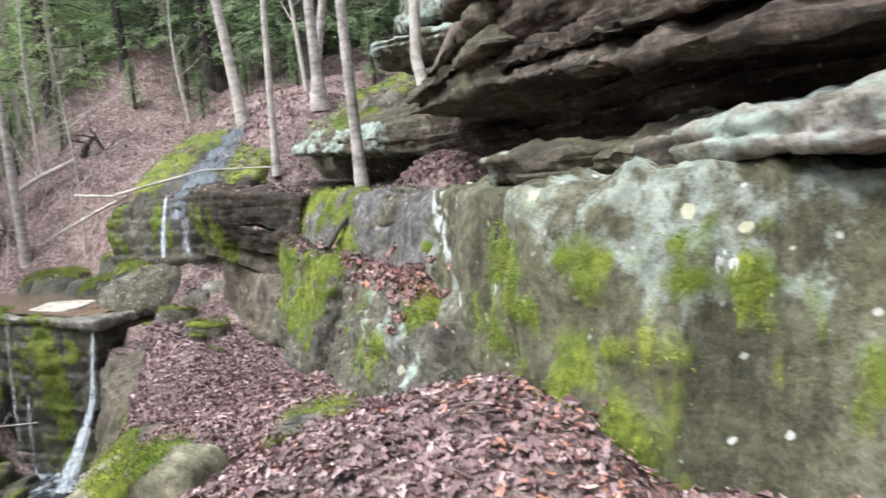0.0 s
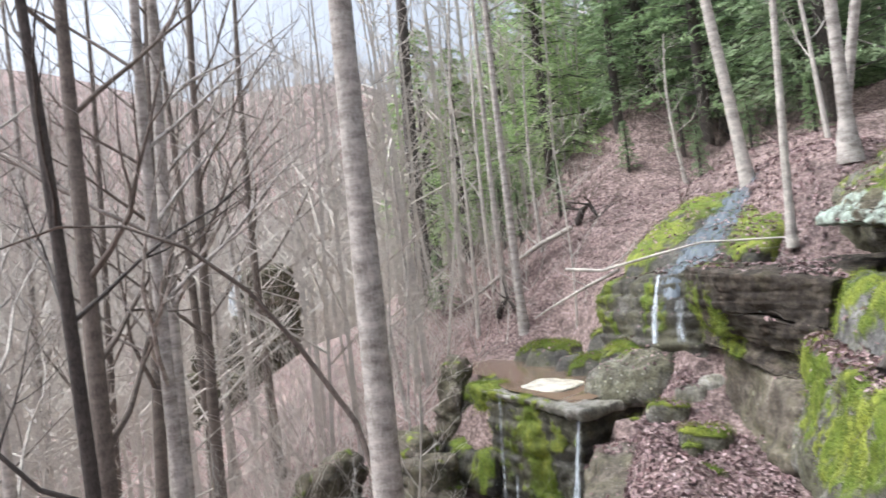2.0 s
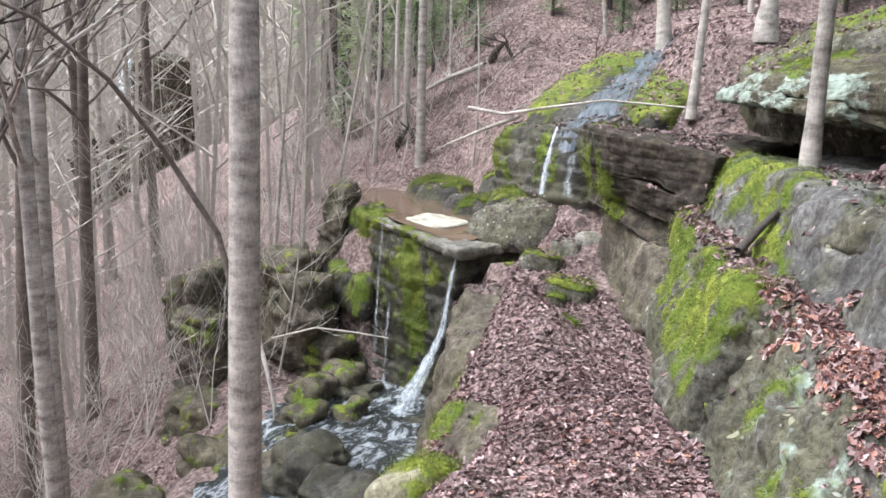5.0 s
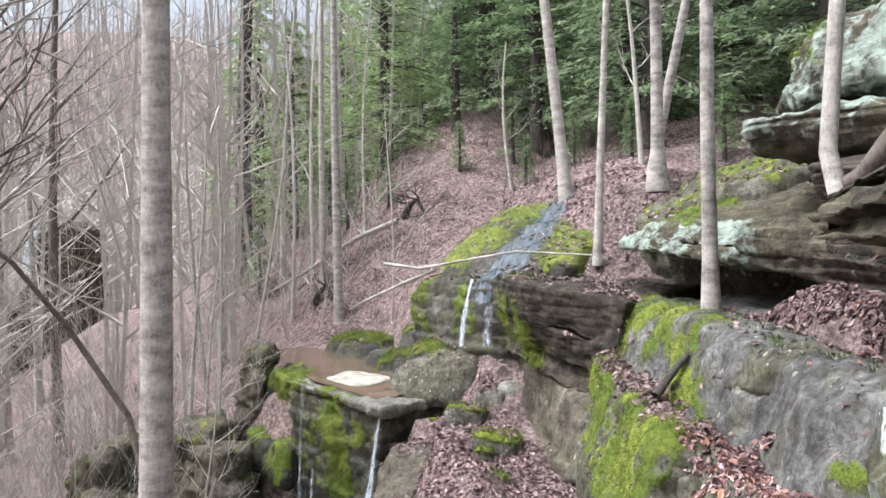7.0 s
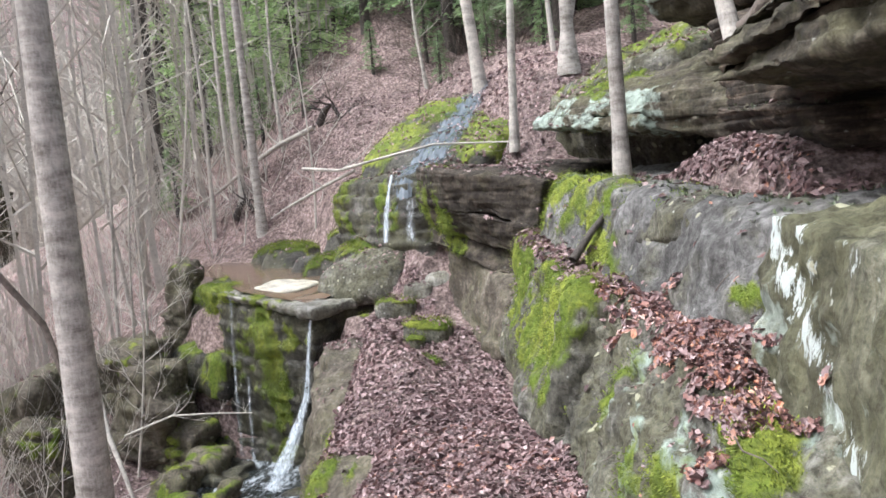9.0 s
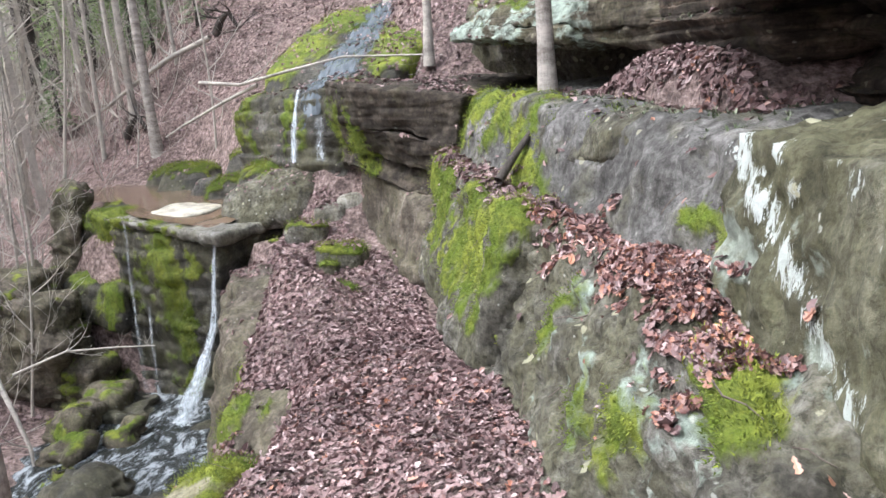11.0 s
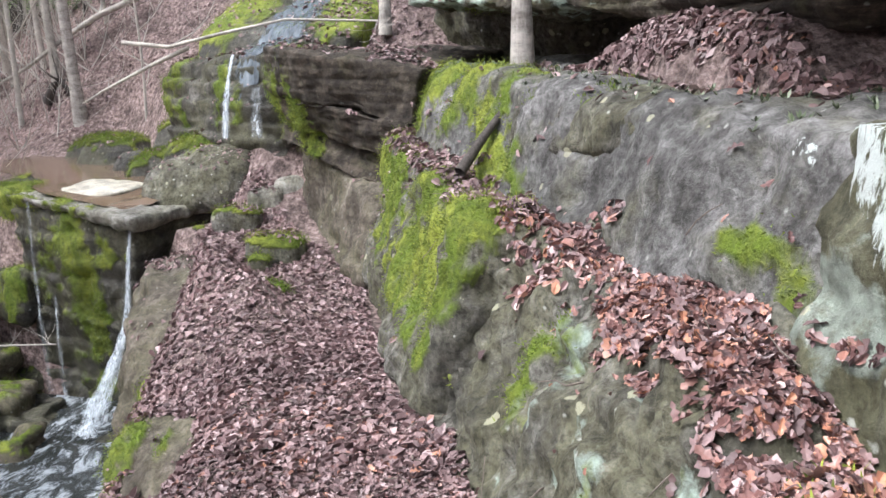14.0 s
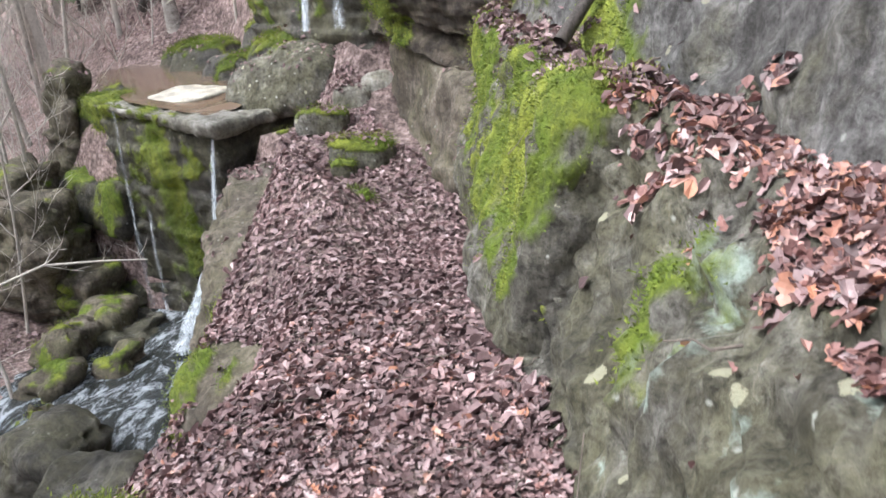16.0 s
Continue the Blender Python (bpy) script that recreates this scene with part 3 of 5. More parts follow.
# two-layered boulder on top
rock("boulder", [(-0.85, 10.8, 2.82), (1.4, 9.1, 2.75), (3.2, 11, 2.8), (0.0, 13, 2.9)], [(-1.1, 10.6, 3.22), (1.4, 8.9, 3.2), (3.2, 11, 3.3), (0, 13, 3.3)],
     ROCK_BROWN, "jutting dark ledge under a lichened boulder", res=0.05, edge=6, lump=0.18, rough=0.08, strata=0.04, layer=0.12, seed=61, lichen_up=1.2, lichen=[(-0.9, 10.5, 3.15, 0.5, 1.2), (-0.2, 10.0, 3.15, 0.5, 1.0), (0.5, 9.5, 3.1, 0.5, 0.9)])
rock("boulder", [(-0.9, 10.6, 3.2), (1.5, 8.8, 3.2), (3.2, 11, 3.2), (0.2, 13, 3.2)], [(-0.55, 10.9, 4.05), (1.5, 9.3, 4.3), (3.0, 11, 4.6), (0.4, 12.6, 4.5)],
     ROCK_BROWN, "rounded lichen-covered boulder on a ledge", res=0.05, edge=5, lump=0.26, rough=0.10, strata=0.03, layer=0.2, seed=63, lichen=[(-0.7, 10.7, 3.5, 0.6, 1.2), (0.2, 10.0, 3.6, 0.6, 1.1), (-0.2, 10.4, 3.7, 0.6, 1.1)], moss=[(-0.3, 10.8, 4.1, 0.6, 0.6)], lichen_up=0.9)
# the roof over the path and its dark recess
bedded("overhang", [(-0.4, 8.2, 2.0), (0.5, 5.9, 2.0), (2.5, 7, 1.8), (2.0, 9.5, 1.6)], [(-0.34, 8.6, 2.28), (0.32, 6.1, 2.7), (2.5, 7, 3.2), (2.0, 9.6, 2.9)], 3,
       ROCK_BROWN, "brown rock tongue at the end of the overhang", 77, 0.02, res=0.05, edge=14, lump=0.14, rough=0.08, strata=0.025, layer=0.1)
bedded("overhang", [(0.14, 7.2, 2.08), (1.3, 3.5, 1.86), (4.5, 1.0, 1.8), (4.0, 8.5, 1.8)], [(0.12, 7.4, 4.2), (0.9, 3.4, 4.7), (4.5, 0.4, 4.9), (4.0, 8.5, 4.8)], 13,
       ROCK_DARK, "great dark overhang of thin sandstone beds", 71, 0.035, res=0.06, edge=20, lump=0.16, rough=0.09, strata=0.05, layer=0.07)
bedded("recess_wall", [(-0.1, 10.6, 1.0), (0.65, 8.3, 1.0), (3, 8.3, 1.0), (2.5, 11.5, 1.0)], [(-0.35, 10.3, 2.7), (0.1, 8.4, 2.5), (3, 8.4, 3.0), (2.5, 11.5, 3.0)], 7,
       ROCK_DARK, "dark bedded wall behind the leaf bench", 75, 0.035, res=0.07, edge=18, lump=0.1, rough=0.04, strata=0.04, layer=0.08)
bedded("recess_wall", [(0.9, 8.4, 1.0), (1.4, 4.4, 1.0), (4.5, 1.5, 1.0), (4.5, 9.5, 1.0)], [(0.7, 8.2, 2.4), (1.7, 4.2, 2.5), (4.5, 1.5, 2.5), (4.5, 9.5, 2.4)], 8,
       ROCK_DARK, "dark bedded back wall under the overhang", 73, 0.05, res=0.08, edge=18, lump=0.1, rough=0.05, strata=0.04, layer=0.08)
# loose slabs lying on the block
rock("ledge_slab", [(0.28, 5.1, 1.3), (0.62, 4.2, 1.3), (1.6, 4.6, 1.3), (1.2, 5.6, 1.3)], [(0.22, 5.0, 1.46), (0.62, 4.25, 1.44), (1.6, 4.6, 1.5), (1.2, 5.6, 1.5)],
     ROCK_BROWN, "thin slab with green-grey lichen on the block", res=0.035, edge=14, lump=0.12, rough=0.07, strata=0.03, layer=0.07, seed=81, lichen=[(0.3, 5.0, 1.45, 0.25, 0.8)])
rock("ledge_slab", [(0.68, 4.3, 1.3), (1.05, 3.6, 1.3), (2.0, 4.2, 1.3), (1.5, 4.9, 1.3)], [(0.74, 4.35, 1.44), (1.02, 3.75, 1.5), (2.0, 4.3, 1.56), (1.5, 4.9, 1.56)],
     ROCK_BROWN, "broken lichened stone on the block", res=0.035, edge=12, lump=0.10, rough=0.1, strata=0.04, layer=0.09, seed=83, lichen_up=0.8, lichen=[(0.8, 4.0, 1.5, 0.3, 0.9)])
# Lichen patches here put the light that this slab catches into its colour.
rock("ledge_slab", [(1.0, 3.55, 1.32), (1.6, 2.6, 1.38), (3.2, 2.6, 1.42), (2.4, 4.0, 1.36)], [(0.98, 3.6, 1.50), (1.6, 2.7, 1.57), (3.2, 2.7, 1.78), (2.4, 4.0, 1.72)],
     ROCK_PALE, "pale grey slab with a rusty edge", res=0.035, edge=16, lump=0.06, rough=0.07, strata=0.05, layer=0.11, seed=85, lichen=[(1.2, 3.4, 1.5, 0.5, 1.1), (1.6, 2.8, 1.6, 0.5, 1.0)])
# the fall's cliff, its lip and its right flank
rock("waterfall_cliff", [(-8.75, 14.05, -4.2), (-6.35, 13.3, -4.2), (-5.4, 16, -4.2), (-9.0, 17, -4.2)], [(-8.7, 13.93, -0.52), (-6.4, 13.17, -0.74), (-5.4, 15.2, -0.72), (-9.2, 16.5, -0.62)],
     ROCK_WET, "dark mossy cliff under the waterfall lip", res=0.05, edge=22, lump=0.2, rough=0.07, strata=0.035, layer=0.34, seed=91,
     moss=[(-6.9, 13.4, -1.2, 0.3, 0.7), (-7.6, 13.75, -1.1, 0.5, 1.2), (-7.5, 13.7, -1.6, 0.45, 1.2), (-7.4, 13.65, -2.1, 0.4, 1.2), (-7.35, 13.6, -2.6, 0.4, 1.1), (-7.3, 13.6, -3.1, 0.4, 1.0), (-8.1, 13.9, -1.5, 0.4, 0.6), (-8.8, 14.3, -0.8, 0.4, 1.0)], wet=[(-6.9, 13.3, -2.4, 1.4, 1.0), (-8.3, 14.0, -2.0, 1.0, 0.9)])
rock("lip_slab", [(-8.65, 13.95, -0.56), (-6.25, 13.05, -0.73), (-5.7, 14.3, -0.74), (-8.4, 15.3, -0.68)], [(-8.72, 13.9, -0.43), (-6.22, 13.0, -0.60), (-5.7, 14.4, -0.58), (-8.4, 15.3, -0.58)],
     ROCK_PALE, "thin wet stone lip of the waterfall", res=0.04, edge=40, lump=0.08, rough=0.06, seed=93, moss=[(-8.3, 13.75, -0.5, 0.4, 1.2), (-7.8, 13.6, -0.5, 0.35, 1.1), (-7.3, 13.4, -0.58, 0.3, 0.9)], wet=[(-6.4, 13.2, -0.7, 0.7, 0.8)])
bedded("buttress", [(-11.0, 14.0, -3.9), (-8.7, 13.9, -4.0), (-8.6, 15.5, -4.0), (-10.6, 16.0, -3.5)], [(-9.75, 14.9, -0.5), (-8.75, 14.05, -0.46), (-8.6, 15.0, -0.55), (-9.5, 15.6, -0.42)], 4,
       ROCK_WET, "moss-hung rock buttress beside the fall", 97, 0.05, res=0.06, edge=12, lump=0.22, rough=0.07, moss=[(-9.1, 14.5, -0.5, 0.7, 1.2), (-9.2, 14.4, -1.3, 0.6, 1.0), (-9.4, 14.2, -2.0, 0.5, 0.9), (-8.9, 14.0, -1.8, 0.4, 1.2)], moss_up=0.7)
rock("bank_rock", [(-6.5, 12.3, -4.0), (-4.5, 7.9, -3.6), (-2.6, 8.6, -3.0), (-4.2, 14, -4.0)], [(-6.15, 13.15, -0.84), (-3.85, 8.1, -1.9), (-3.1, 8.4, -1.35), (-4.3, 13.1, -0.86)],
     ROCK_TAN, "steep brownish bank rock beside the fall", res=0.06, edge=10, lump=0.26, rough=0.08, strata=0.03, layer=0.4, tilt=(0.5, 0.3), seed=95, moss=[(-4.3, 11.4, -1.2, 0.4, 1.0), (-4.3, 10.2, -1.6, 0.4, 1.2), (-4.5, 9.6, -2.2, 0.4, 1.0), (-4.2, 9.2, -1.7, 0.35, 1.0)], wet=[(-5.6, 12.6, -1.0, 0.6, 0.5)])
rock("bank_rock", ring(-2.2, (-4.9, 10.7), (-3.65, 10.6), (-3.5, 12.1), (-4.7, 12.3)), [(-4.75, 11.0, -1.22), (-3.75, 10.9, -1.0), (-3.65, 11.8, -0.9), (-4.55, 12.0, -0.95)],
     ROCK_TAN, "mossy dome of rock at the edge of the leaf slope", res=0.045, edge=4, lump=0.12, rough=0.05, seed=99, moss_up=1.3)

# more stones, from the near path to the gorge
rock("boulder", [(-1.42, 9.7, 0.62), (-0.36, 7.7, 0.92), (0.5, 8.4, 0.8), (-0.5, 10.2, 0.5)], [(-1.28, 9.8, 1.12), (-0.32, 7.8, 1.24), (0.5, 8.4, 1.2), (-0.5, 10.2, 1.2)],
     ROCK_GREY, "lens-shaped grey stone set in the slab", res=0.04, edge=4.0, lump=0.06, rough=0.05, seed=101, moss=[(-0.7, 9.3, 1.1, 0.4, 0.5)])
rock("flat_rock", [(-2.3, 3.7, -0.4), (-1.45, 3.9, -0.4), (-1.3, 4.4, -0.4), (-2.2, 4.5, -0.4)], [(-2.2, 3.78, -0.02), (-1.5, 3.95, 0.04), (-1.38, 4.35, 0.03), (-2.05, 4.45, -0.02)],
     ROCK_BUFF, "pale flat rock with a mossy rim at the path edge", res=0.04, edge=5, lump=0.07, seed=103, moss=[(-2.1, 3.8, 0, 0.3, 0.75), (-1.7, 4.2, 0.03, 0.3, 0.5)])
rock("flat_rock", [(-1.2, 4.05, -0.3), (-0.58, 4.25, -0.3), (-0.5, 4.8, -0.3), (-1.1, 4.7, -0.3)], [(-1.15, 4.1, 0.03), (-0.62, 4.3, 0.06), (-0.6, 4.75, 0.04), (-1.1, 4.65, 0.02)],
     ROCK_GREY, "flat mossy rock in the leaves of the path", res=0.04, edge=5, lump=0.07, seed=105, moss_up=0.9)
rock("boulder", [(-3.85, 6.75, -1.9), (-3.15, 6.75, -1.9), (-3.05, 7.5, -1.8), (-3.7, 7.55, -1.8)], [(-3.75, 6.85, -1.0), (-3.2, 6.8, -0.92), (-3.1, 7.35, -0.9), (-3.55, 7.45, -1.0)],
     ROCK_BUFF, "pale rounded boulder with yellow moss at the gorge rim", res=0.04, edge=4, lump=0.12, rough=0.05, seed=107, moss=[(-3.25, 7.3, -0.9, 0.35, 1.4)])
rock("boulder", [(-6.9, 13.95, -0.75), (-4.95, 13.65, -0.75), (-4.9, 14.7, -0.7), (-6.5, 14.9, -0.7)], [(-6.75, 14.1, -0.06), (-5.1, 13.9, 0.1), (-5.1, 14.6, 0.26), (-6.4, 14.8, 0.12)],
     ROCK_GREY, "rounded grey boulder at the pool's edge", res=0.05, edge=3.2, lump=0.16, rough=0.04, seed=109, moss=[(-5.9, 14.6, 0.1, 0.35, 0.8)])
POOL_STONES = [(-8.75, 17.0, 0.62, 0.30, 0.06), (-7.95, 16.1, 0.36, 0.2, -0.08), (-7.2, 15.7, 0.5, 0.22, 0.0), (-7.1, 16.3, 0.42, 0.32, 0.34), (-6.4, 16.0, 0.40, 0.24, 0.28), (-6.1, 14.95, 0.52, 0.2, 0.28), (-5.35, 14.75, 0.5, 0.2, 0.3), (-9.6, 17.7, 0.5, 0.22, -0.02)]
for k, (x, y, w, h, z) in enumerate(POOL_STONES):
    rock("stone", [(x - w * 1.4, y - w * 0.95, z - h - 0.5), (x + w * 1.35, y - w * 0.9, z - h - 0.5), (x + w * 1.3, y + w * 0.8, z - h - 0.5), (x - w * 1.3, y + w * 0.8, z - h - 0.5)], [(x - w * 0.9, y - w * 0.4, z - 0.10), (x + w * 0.75, y - w * 0.5, z - 0.03), (x + w * 0.9, y + w * 0.6, z), (x - w * 0.8, y + w * 0.5, z - 0.05)],
         ROCK_WET, "moss-topped stone beside the shallow pool", res=0.05, edge=3.4, lump=0.14, seed=120 + k, moss_up=1.4 if k != 1 else 0.1, group="stones round the pool", wet=[(x, y - w, z - h, w, 0.8)])
for k, (x, y, z, w, dd, h, m) in enumerate([(-4.95, 13.3, -0.50, 0.33, 0.15, 0.12, 1.6), (-4.2, 12.6, -0.68, 0.38, 0.24, 0.2, 2.2), (-4.28, 12.3, -0.82, 0.15, 0.13, 0.14, 1.5), (-4.7, 13.75, -0.28, 0.25, 0.22, 0.2, 0.0), (-4.4, 13.9, -0.18, 0.22, 0.2, 0.2, 0.0), (-5.5, 13.3, -0.72, 0.12, 0.1, 0.1, 0.9)]):
    rock("stone", ring(z - h - 0.25, (x - w, y - dd), (x + w, y - dd), (x + w, y + dd), (x - w, y + dd)), ring(z, (x - w, y - dd), (x + w, y - dd * 0.8), (x + w, y + dd), (x - w, y + dd)),
         ROCK_GREY if m else ROCK_PALE, "small stone with yellow-green moss in the leaves" if m else "small bare stone in the leaves", res=0.04, edge=3.5, lump=0.08, seed=140 + k, moss_up=m, group="stones on the leaf slope")
GORGE_ROCKS = [(-10.2, 15.1, -2.2, 0.34, 0.35, -0.08, 0.3), (-10.6, 14.0, -2.6, 0.65, 0.6, -1.3, 0.4), (-10.0, 13.5, -3.4, 0.6, 0.5, -1.6, 0.2), (-11.9, 12.9, -3.6, 0.5, 0.6, -1.7, 0.6), (-11.2, 12.4, -4.4, 0.5, 0.5, -2.3, 0.8), (-10.5, 11.6, -5.0, 0.55, 0.5, -3.6, 0.9),
               (-9.4, 13.4, -4.2, 0.5, 0.4, -2.7, 1.2), (-8.6, 12.2, -4.2, 0.32, 0.4, -2.95, 1.6), (-8.5, 12.9, -4.2, 0.3, 0.3, -3.0, 1.5), (-7.6, 12.0, -4.2, 0.2, 0.3, -3.1, 1.6), (-8.15, 11.4, -4.2, 0.3, 0.3, -3.15, 1.4), (-7.9, 10.8, -4.2, 0.25, 0.25, -3.2, 1.2), (-8.2, 12.9, -4.2, 0.5, 0.4, -3.15, 0.0), (-7.4, 11.2, -4.2, 0.4, 0.35, -3.45, 0.0),
               (-7.0, 10.2, -4.2, 0.45, 0.4, -3.0, 0.0), (-6.2, 9.6, -4.2, 0.55, 0.4, -3.05, 0.0), (-7.9, 10.2, -4.6, 0.5, 0.4, -3.4, 0.3), (-8.9, 10.4, -4.8, 0.5, 0.5, -3.5, 0.4), (-9.7, 9.2, -5.4, 0.6, 0.5, -4.1, 0.5), (-6.4, 12.6, -4.2, 0.35, 0.35, -3.35, 0.0)]
for k, (x, y, z0, w, dd, z1, m) in enumerate(GORGE_ROCKS):
    j1, j2 = 0.25 * math.sin(k * 2.1), 0.25 * math.cos(k * 3.7)
    rock("boulder", ring(z0, (x - w * 1.2, y - dd), (x + w * 1.1, y - dd * 1.1), (x + w * 1.2, y + dd), (x - w, y + dd * 1.2)), [(x - w * 0.9, y - dd * (0.7 + j1), z1 - 0.12 + 0.2 * j2), (x + w * 0.9, y - dd * 0.8, z1 - 0.05), (x + w, y + dd, z1 + 0.05), (x - w * 0.8, y + dd, z1)],
         ROCK_WET if m == 0.0 else ROCK_TAN, "mossy boulder in the ravine below the fall" if m > 0.1 else "bare wet boulder in the stream bed", res=0.06, edge=7, lump=0.38, rough=0.09, strata=0.10, layer=0.4, tilt=(0.25, 0.1), seed=160 + k, moss_up=m * 0.34, moss=[(x + 0.3 * w, y - dd, z1 - 0.25, 0.6 * w, m * 0.75)] if m > 0.3 else (),
         wet=[(x, y, z0 + 0.4, 0.9, 0.9)] if m == 0.0 else (), group="boulders in the ravine")
# distant ledges with a second waterfall
for k, (x, y, z, w, dd, h) in enumerate([(-29.4, 25.4, -4.4, 1.0, 1.0, 2.6), (-29.3, 26.4, -2.2, 1.4, 1.2, 2.4), (-29.6, 27.0, 0.0, 1.3, 1.2, 2.9), (-32.0, 26.0, -3.4, 1.2, 1.2, 2.6), (-22.5, 25.0, -2.6, 1.2, 1.0, 1.1)]):
    rock("rock_ledge", ring(z - 1.5, (x - w, y - dd), (x + w, y - dd * 0.7), (x + w, y + dd), (x - w, y + dd)), ring(z + h, (x - w * 0.95, y - dd), (x + w * 0.95, y - dd * 0.7), (x + w, y + dd), (x - w, y + dd)),
         ROCK_BROWN, "far bedded rock ledge in the side ravine", res=0.14, edge=9, lump=0.35, rough=0.1, strata=0.22, layer=0.5, seed=190 + k, group="far rock ledges")
# Shallow stone whose cream colour paints in the sun and sky on the pool.
rock("pool_slab", ring(-0.55, (-8.35, 14.35), (-7.2, 13.95), (-6.95, 14.9), (-8.3, 15.4)), ring(-0.425, (-8.3, 14.3), (-7.0, 13.95), (-6.8, 14.85), (-8.25, 15.35)), ROCK_SUNLIT, "flat stone just breaking the pool surface, painted cream as a sunlit patch", res=0.06, edge=3, lump=0.05, rough=0.015, seed=230)

# ---- water ----
def water_material(name, colour, rough, alpha=1.0):
    m, nt, bsdf = nodes_of(name)
    bsdf.inputs["Base Color"].default_value = (*colour, 1)
    bsdf.inputs["Roughness"].default_value, bsdf.inputs["IOR"].default_value = rough, 1.33
    bsdf.inputs["Specular IOR Level"].default_value = 0.8
    bsdf.inputs["Alpha"].default_value = alpha
    relief(nt, bsdf, noise_tex(nt, 9.0, 3, 0.5), 0.25, 0.02)
    return m


POND = water_material("shallow_brown_water", (0.15, 0.105, 0.07), 0.06)


def foam_material():
    m, nt, bsdf = nodes_of("falling_white_water")
    veil = nt.nodes.new("ShaderNodeMath")
    veil.operation = "MULTIPLY"
    n = noise_tex(nt, 9.0, 6, 0.7, (3.0, 3.0, 0.35))
    nt.links.new(ramp(nt, n, [(0.35, (0.42, 0.50, 0.57)), (0.6, (0.78, 0.84, 0.88))]), bsdf.inputs["Base Color"])
    nt.links.new(ramp(nt, n, [(0.34, (0.12, 0.12, 0.12)), (0.60, (0.72, 0.72, 0.72))]), veil.inputs[0])
    nt.links.new(attr(nt, "body"), veil.inputs[1])
    nt.links.new(veil.outputs[0], bsdf.inputs["Alpha"])
    bsdf.inputs["Roughness"].default_value = 0.3
    return m


FOAM = foam_material()


def sheet(name, outline, z, material, label, category, kind=""):
    bm = bmesh.new()
    vs = [bm.verts.new((p[0], p[1], p[2] if len(p) > 2 else z)) for p in outline]
    bmesh.ops.triangulate(bm, faces=[bm.faces.new(vs)])
    me = bpy.data.meshes.new(name)
    bm.to_mesh(me)
    bm.free()
    me.materials.append(material)
    return tagged(new(name, me), label, category, kind=kind)


pond = sheet("pond_water", [(-9.25, 15.3), (-8.8, 14.6), (-8.3, 14.15, -0.46), (-7.6, 13.85, -0.50), (-7.0, 13.65, -0.545), (-6.62, 13.5, -0.56), (-6.4, 13.8, -0.55), (-6.2, 14.2), (-6.5, 14.9), (-6.8, 15.9), (-8.2, 16.9), (-9.2, 18.0), (-10.8, 18.0), (-11.2, 17.2), (-10.2, 15.8)], -0.44, POND, "shallow brown pool above the fall", "water", "structure")


def stream(name, line, width0, width1, label, seed, strands=6, material=FOAM):
    """Falling water: a thin rippled sheet with frayed sides, along a line of places."""
    pts = np.array(line, float)
    rows, cols = 60, 4 + strands
    s = np.linspace(0, len(pts) - 1, rows)
    k = np.arange(len(pts))
    centre = np.stack([np.interp(s, k, pts[:, i]) for i in range(3)], 1)
    for _ in range(3):
        centre[1:-1] = (centre[:-2] + 2 * centre[1:-1] + centre[2:]) / 4
    q = np.stack([np.repeat(np.arange(rows) * 0.16, cols), np.tile(np.arange(cols) * 1.3, rows), np.full(rows * cols, seed * 3.3)], 1)
    depth = vnoise(q, seed).reshape(rows, cols)
    fray = vnoise(np.stack([np.arange(rows) * 0.35, np.full(rows, 3.1 * seed), np.zeros(rows)], 1), seed)
    front, back = [], []
    for i in range(rows):
        w = width0 + (width1 - width0) * (i / (rows - 1)) ** 2.2
        w *= 1 + 0.22 * fray[i]
        for j in range(cols):
            o = j / (cols - 1) - 0.5
            bulge = 0.35 * w * (0.25 - o * o) * 2
            front.append((centre[i, 0] + o * w, centre[i, 1] - 0.25 * o * w - bulge - 0.12 * w * depth[i, j], centre[i, 2]))
            back.append((centre[i, 0] + o * w, centre[i, 1] - 0.25 * o * w + 0.01, centre[i, 2]))
    f1 = grid_faces(rows, cols)
    f2 = grid_faces(rows, cols, rows * cols)[:, ::-1]
    edge = []
    for i in range(rows - 1):
        for j in (0, cols - 1):
            a, b, d = i * cols + j, (i + 1) * cols + j, rows * cols
            edge.append((a, b, b + d, a + d))
    ob = quads_object(name, front + back, f1.tolist() + f2.tolist() + edge, material)
    body = np.array([0.25 + 0.75 * (1 - abs(2 * j / (cols - 1) - 1) ** 1.5) for i in range(rows) for j in range(cols)] * 2) * np.clip(1 + 0.8 * np.tile(depth.ravel(), 2), 0.1, 1)
    ob.data.attributes.new("body", "FLOAT", "POINT").data.foreach_set("value", body.astype(np.float32))
    return tagged(ob, label, "waterfall")


stream("waterfall", [(-6.40, 13.2, -0.72), (-6.42, 13.05, -1.3), (-6.44, 12.9, -1.95), (-6.6, 12.6, -2.6), (-6.85, 12.3, -3.25)], 0.06, 0.42, "thin white waterfall pouring off the stone lip", 1, 9)

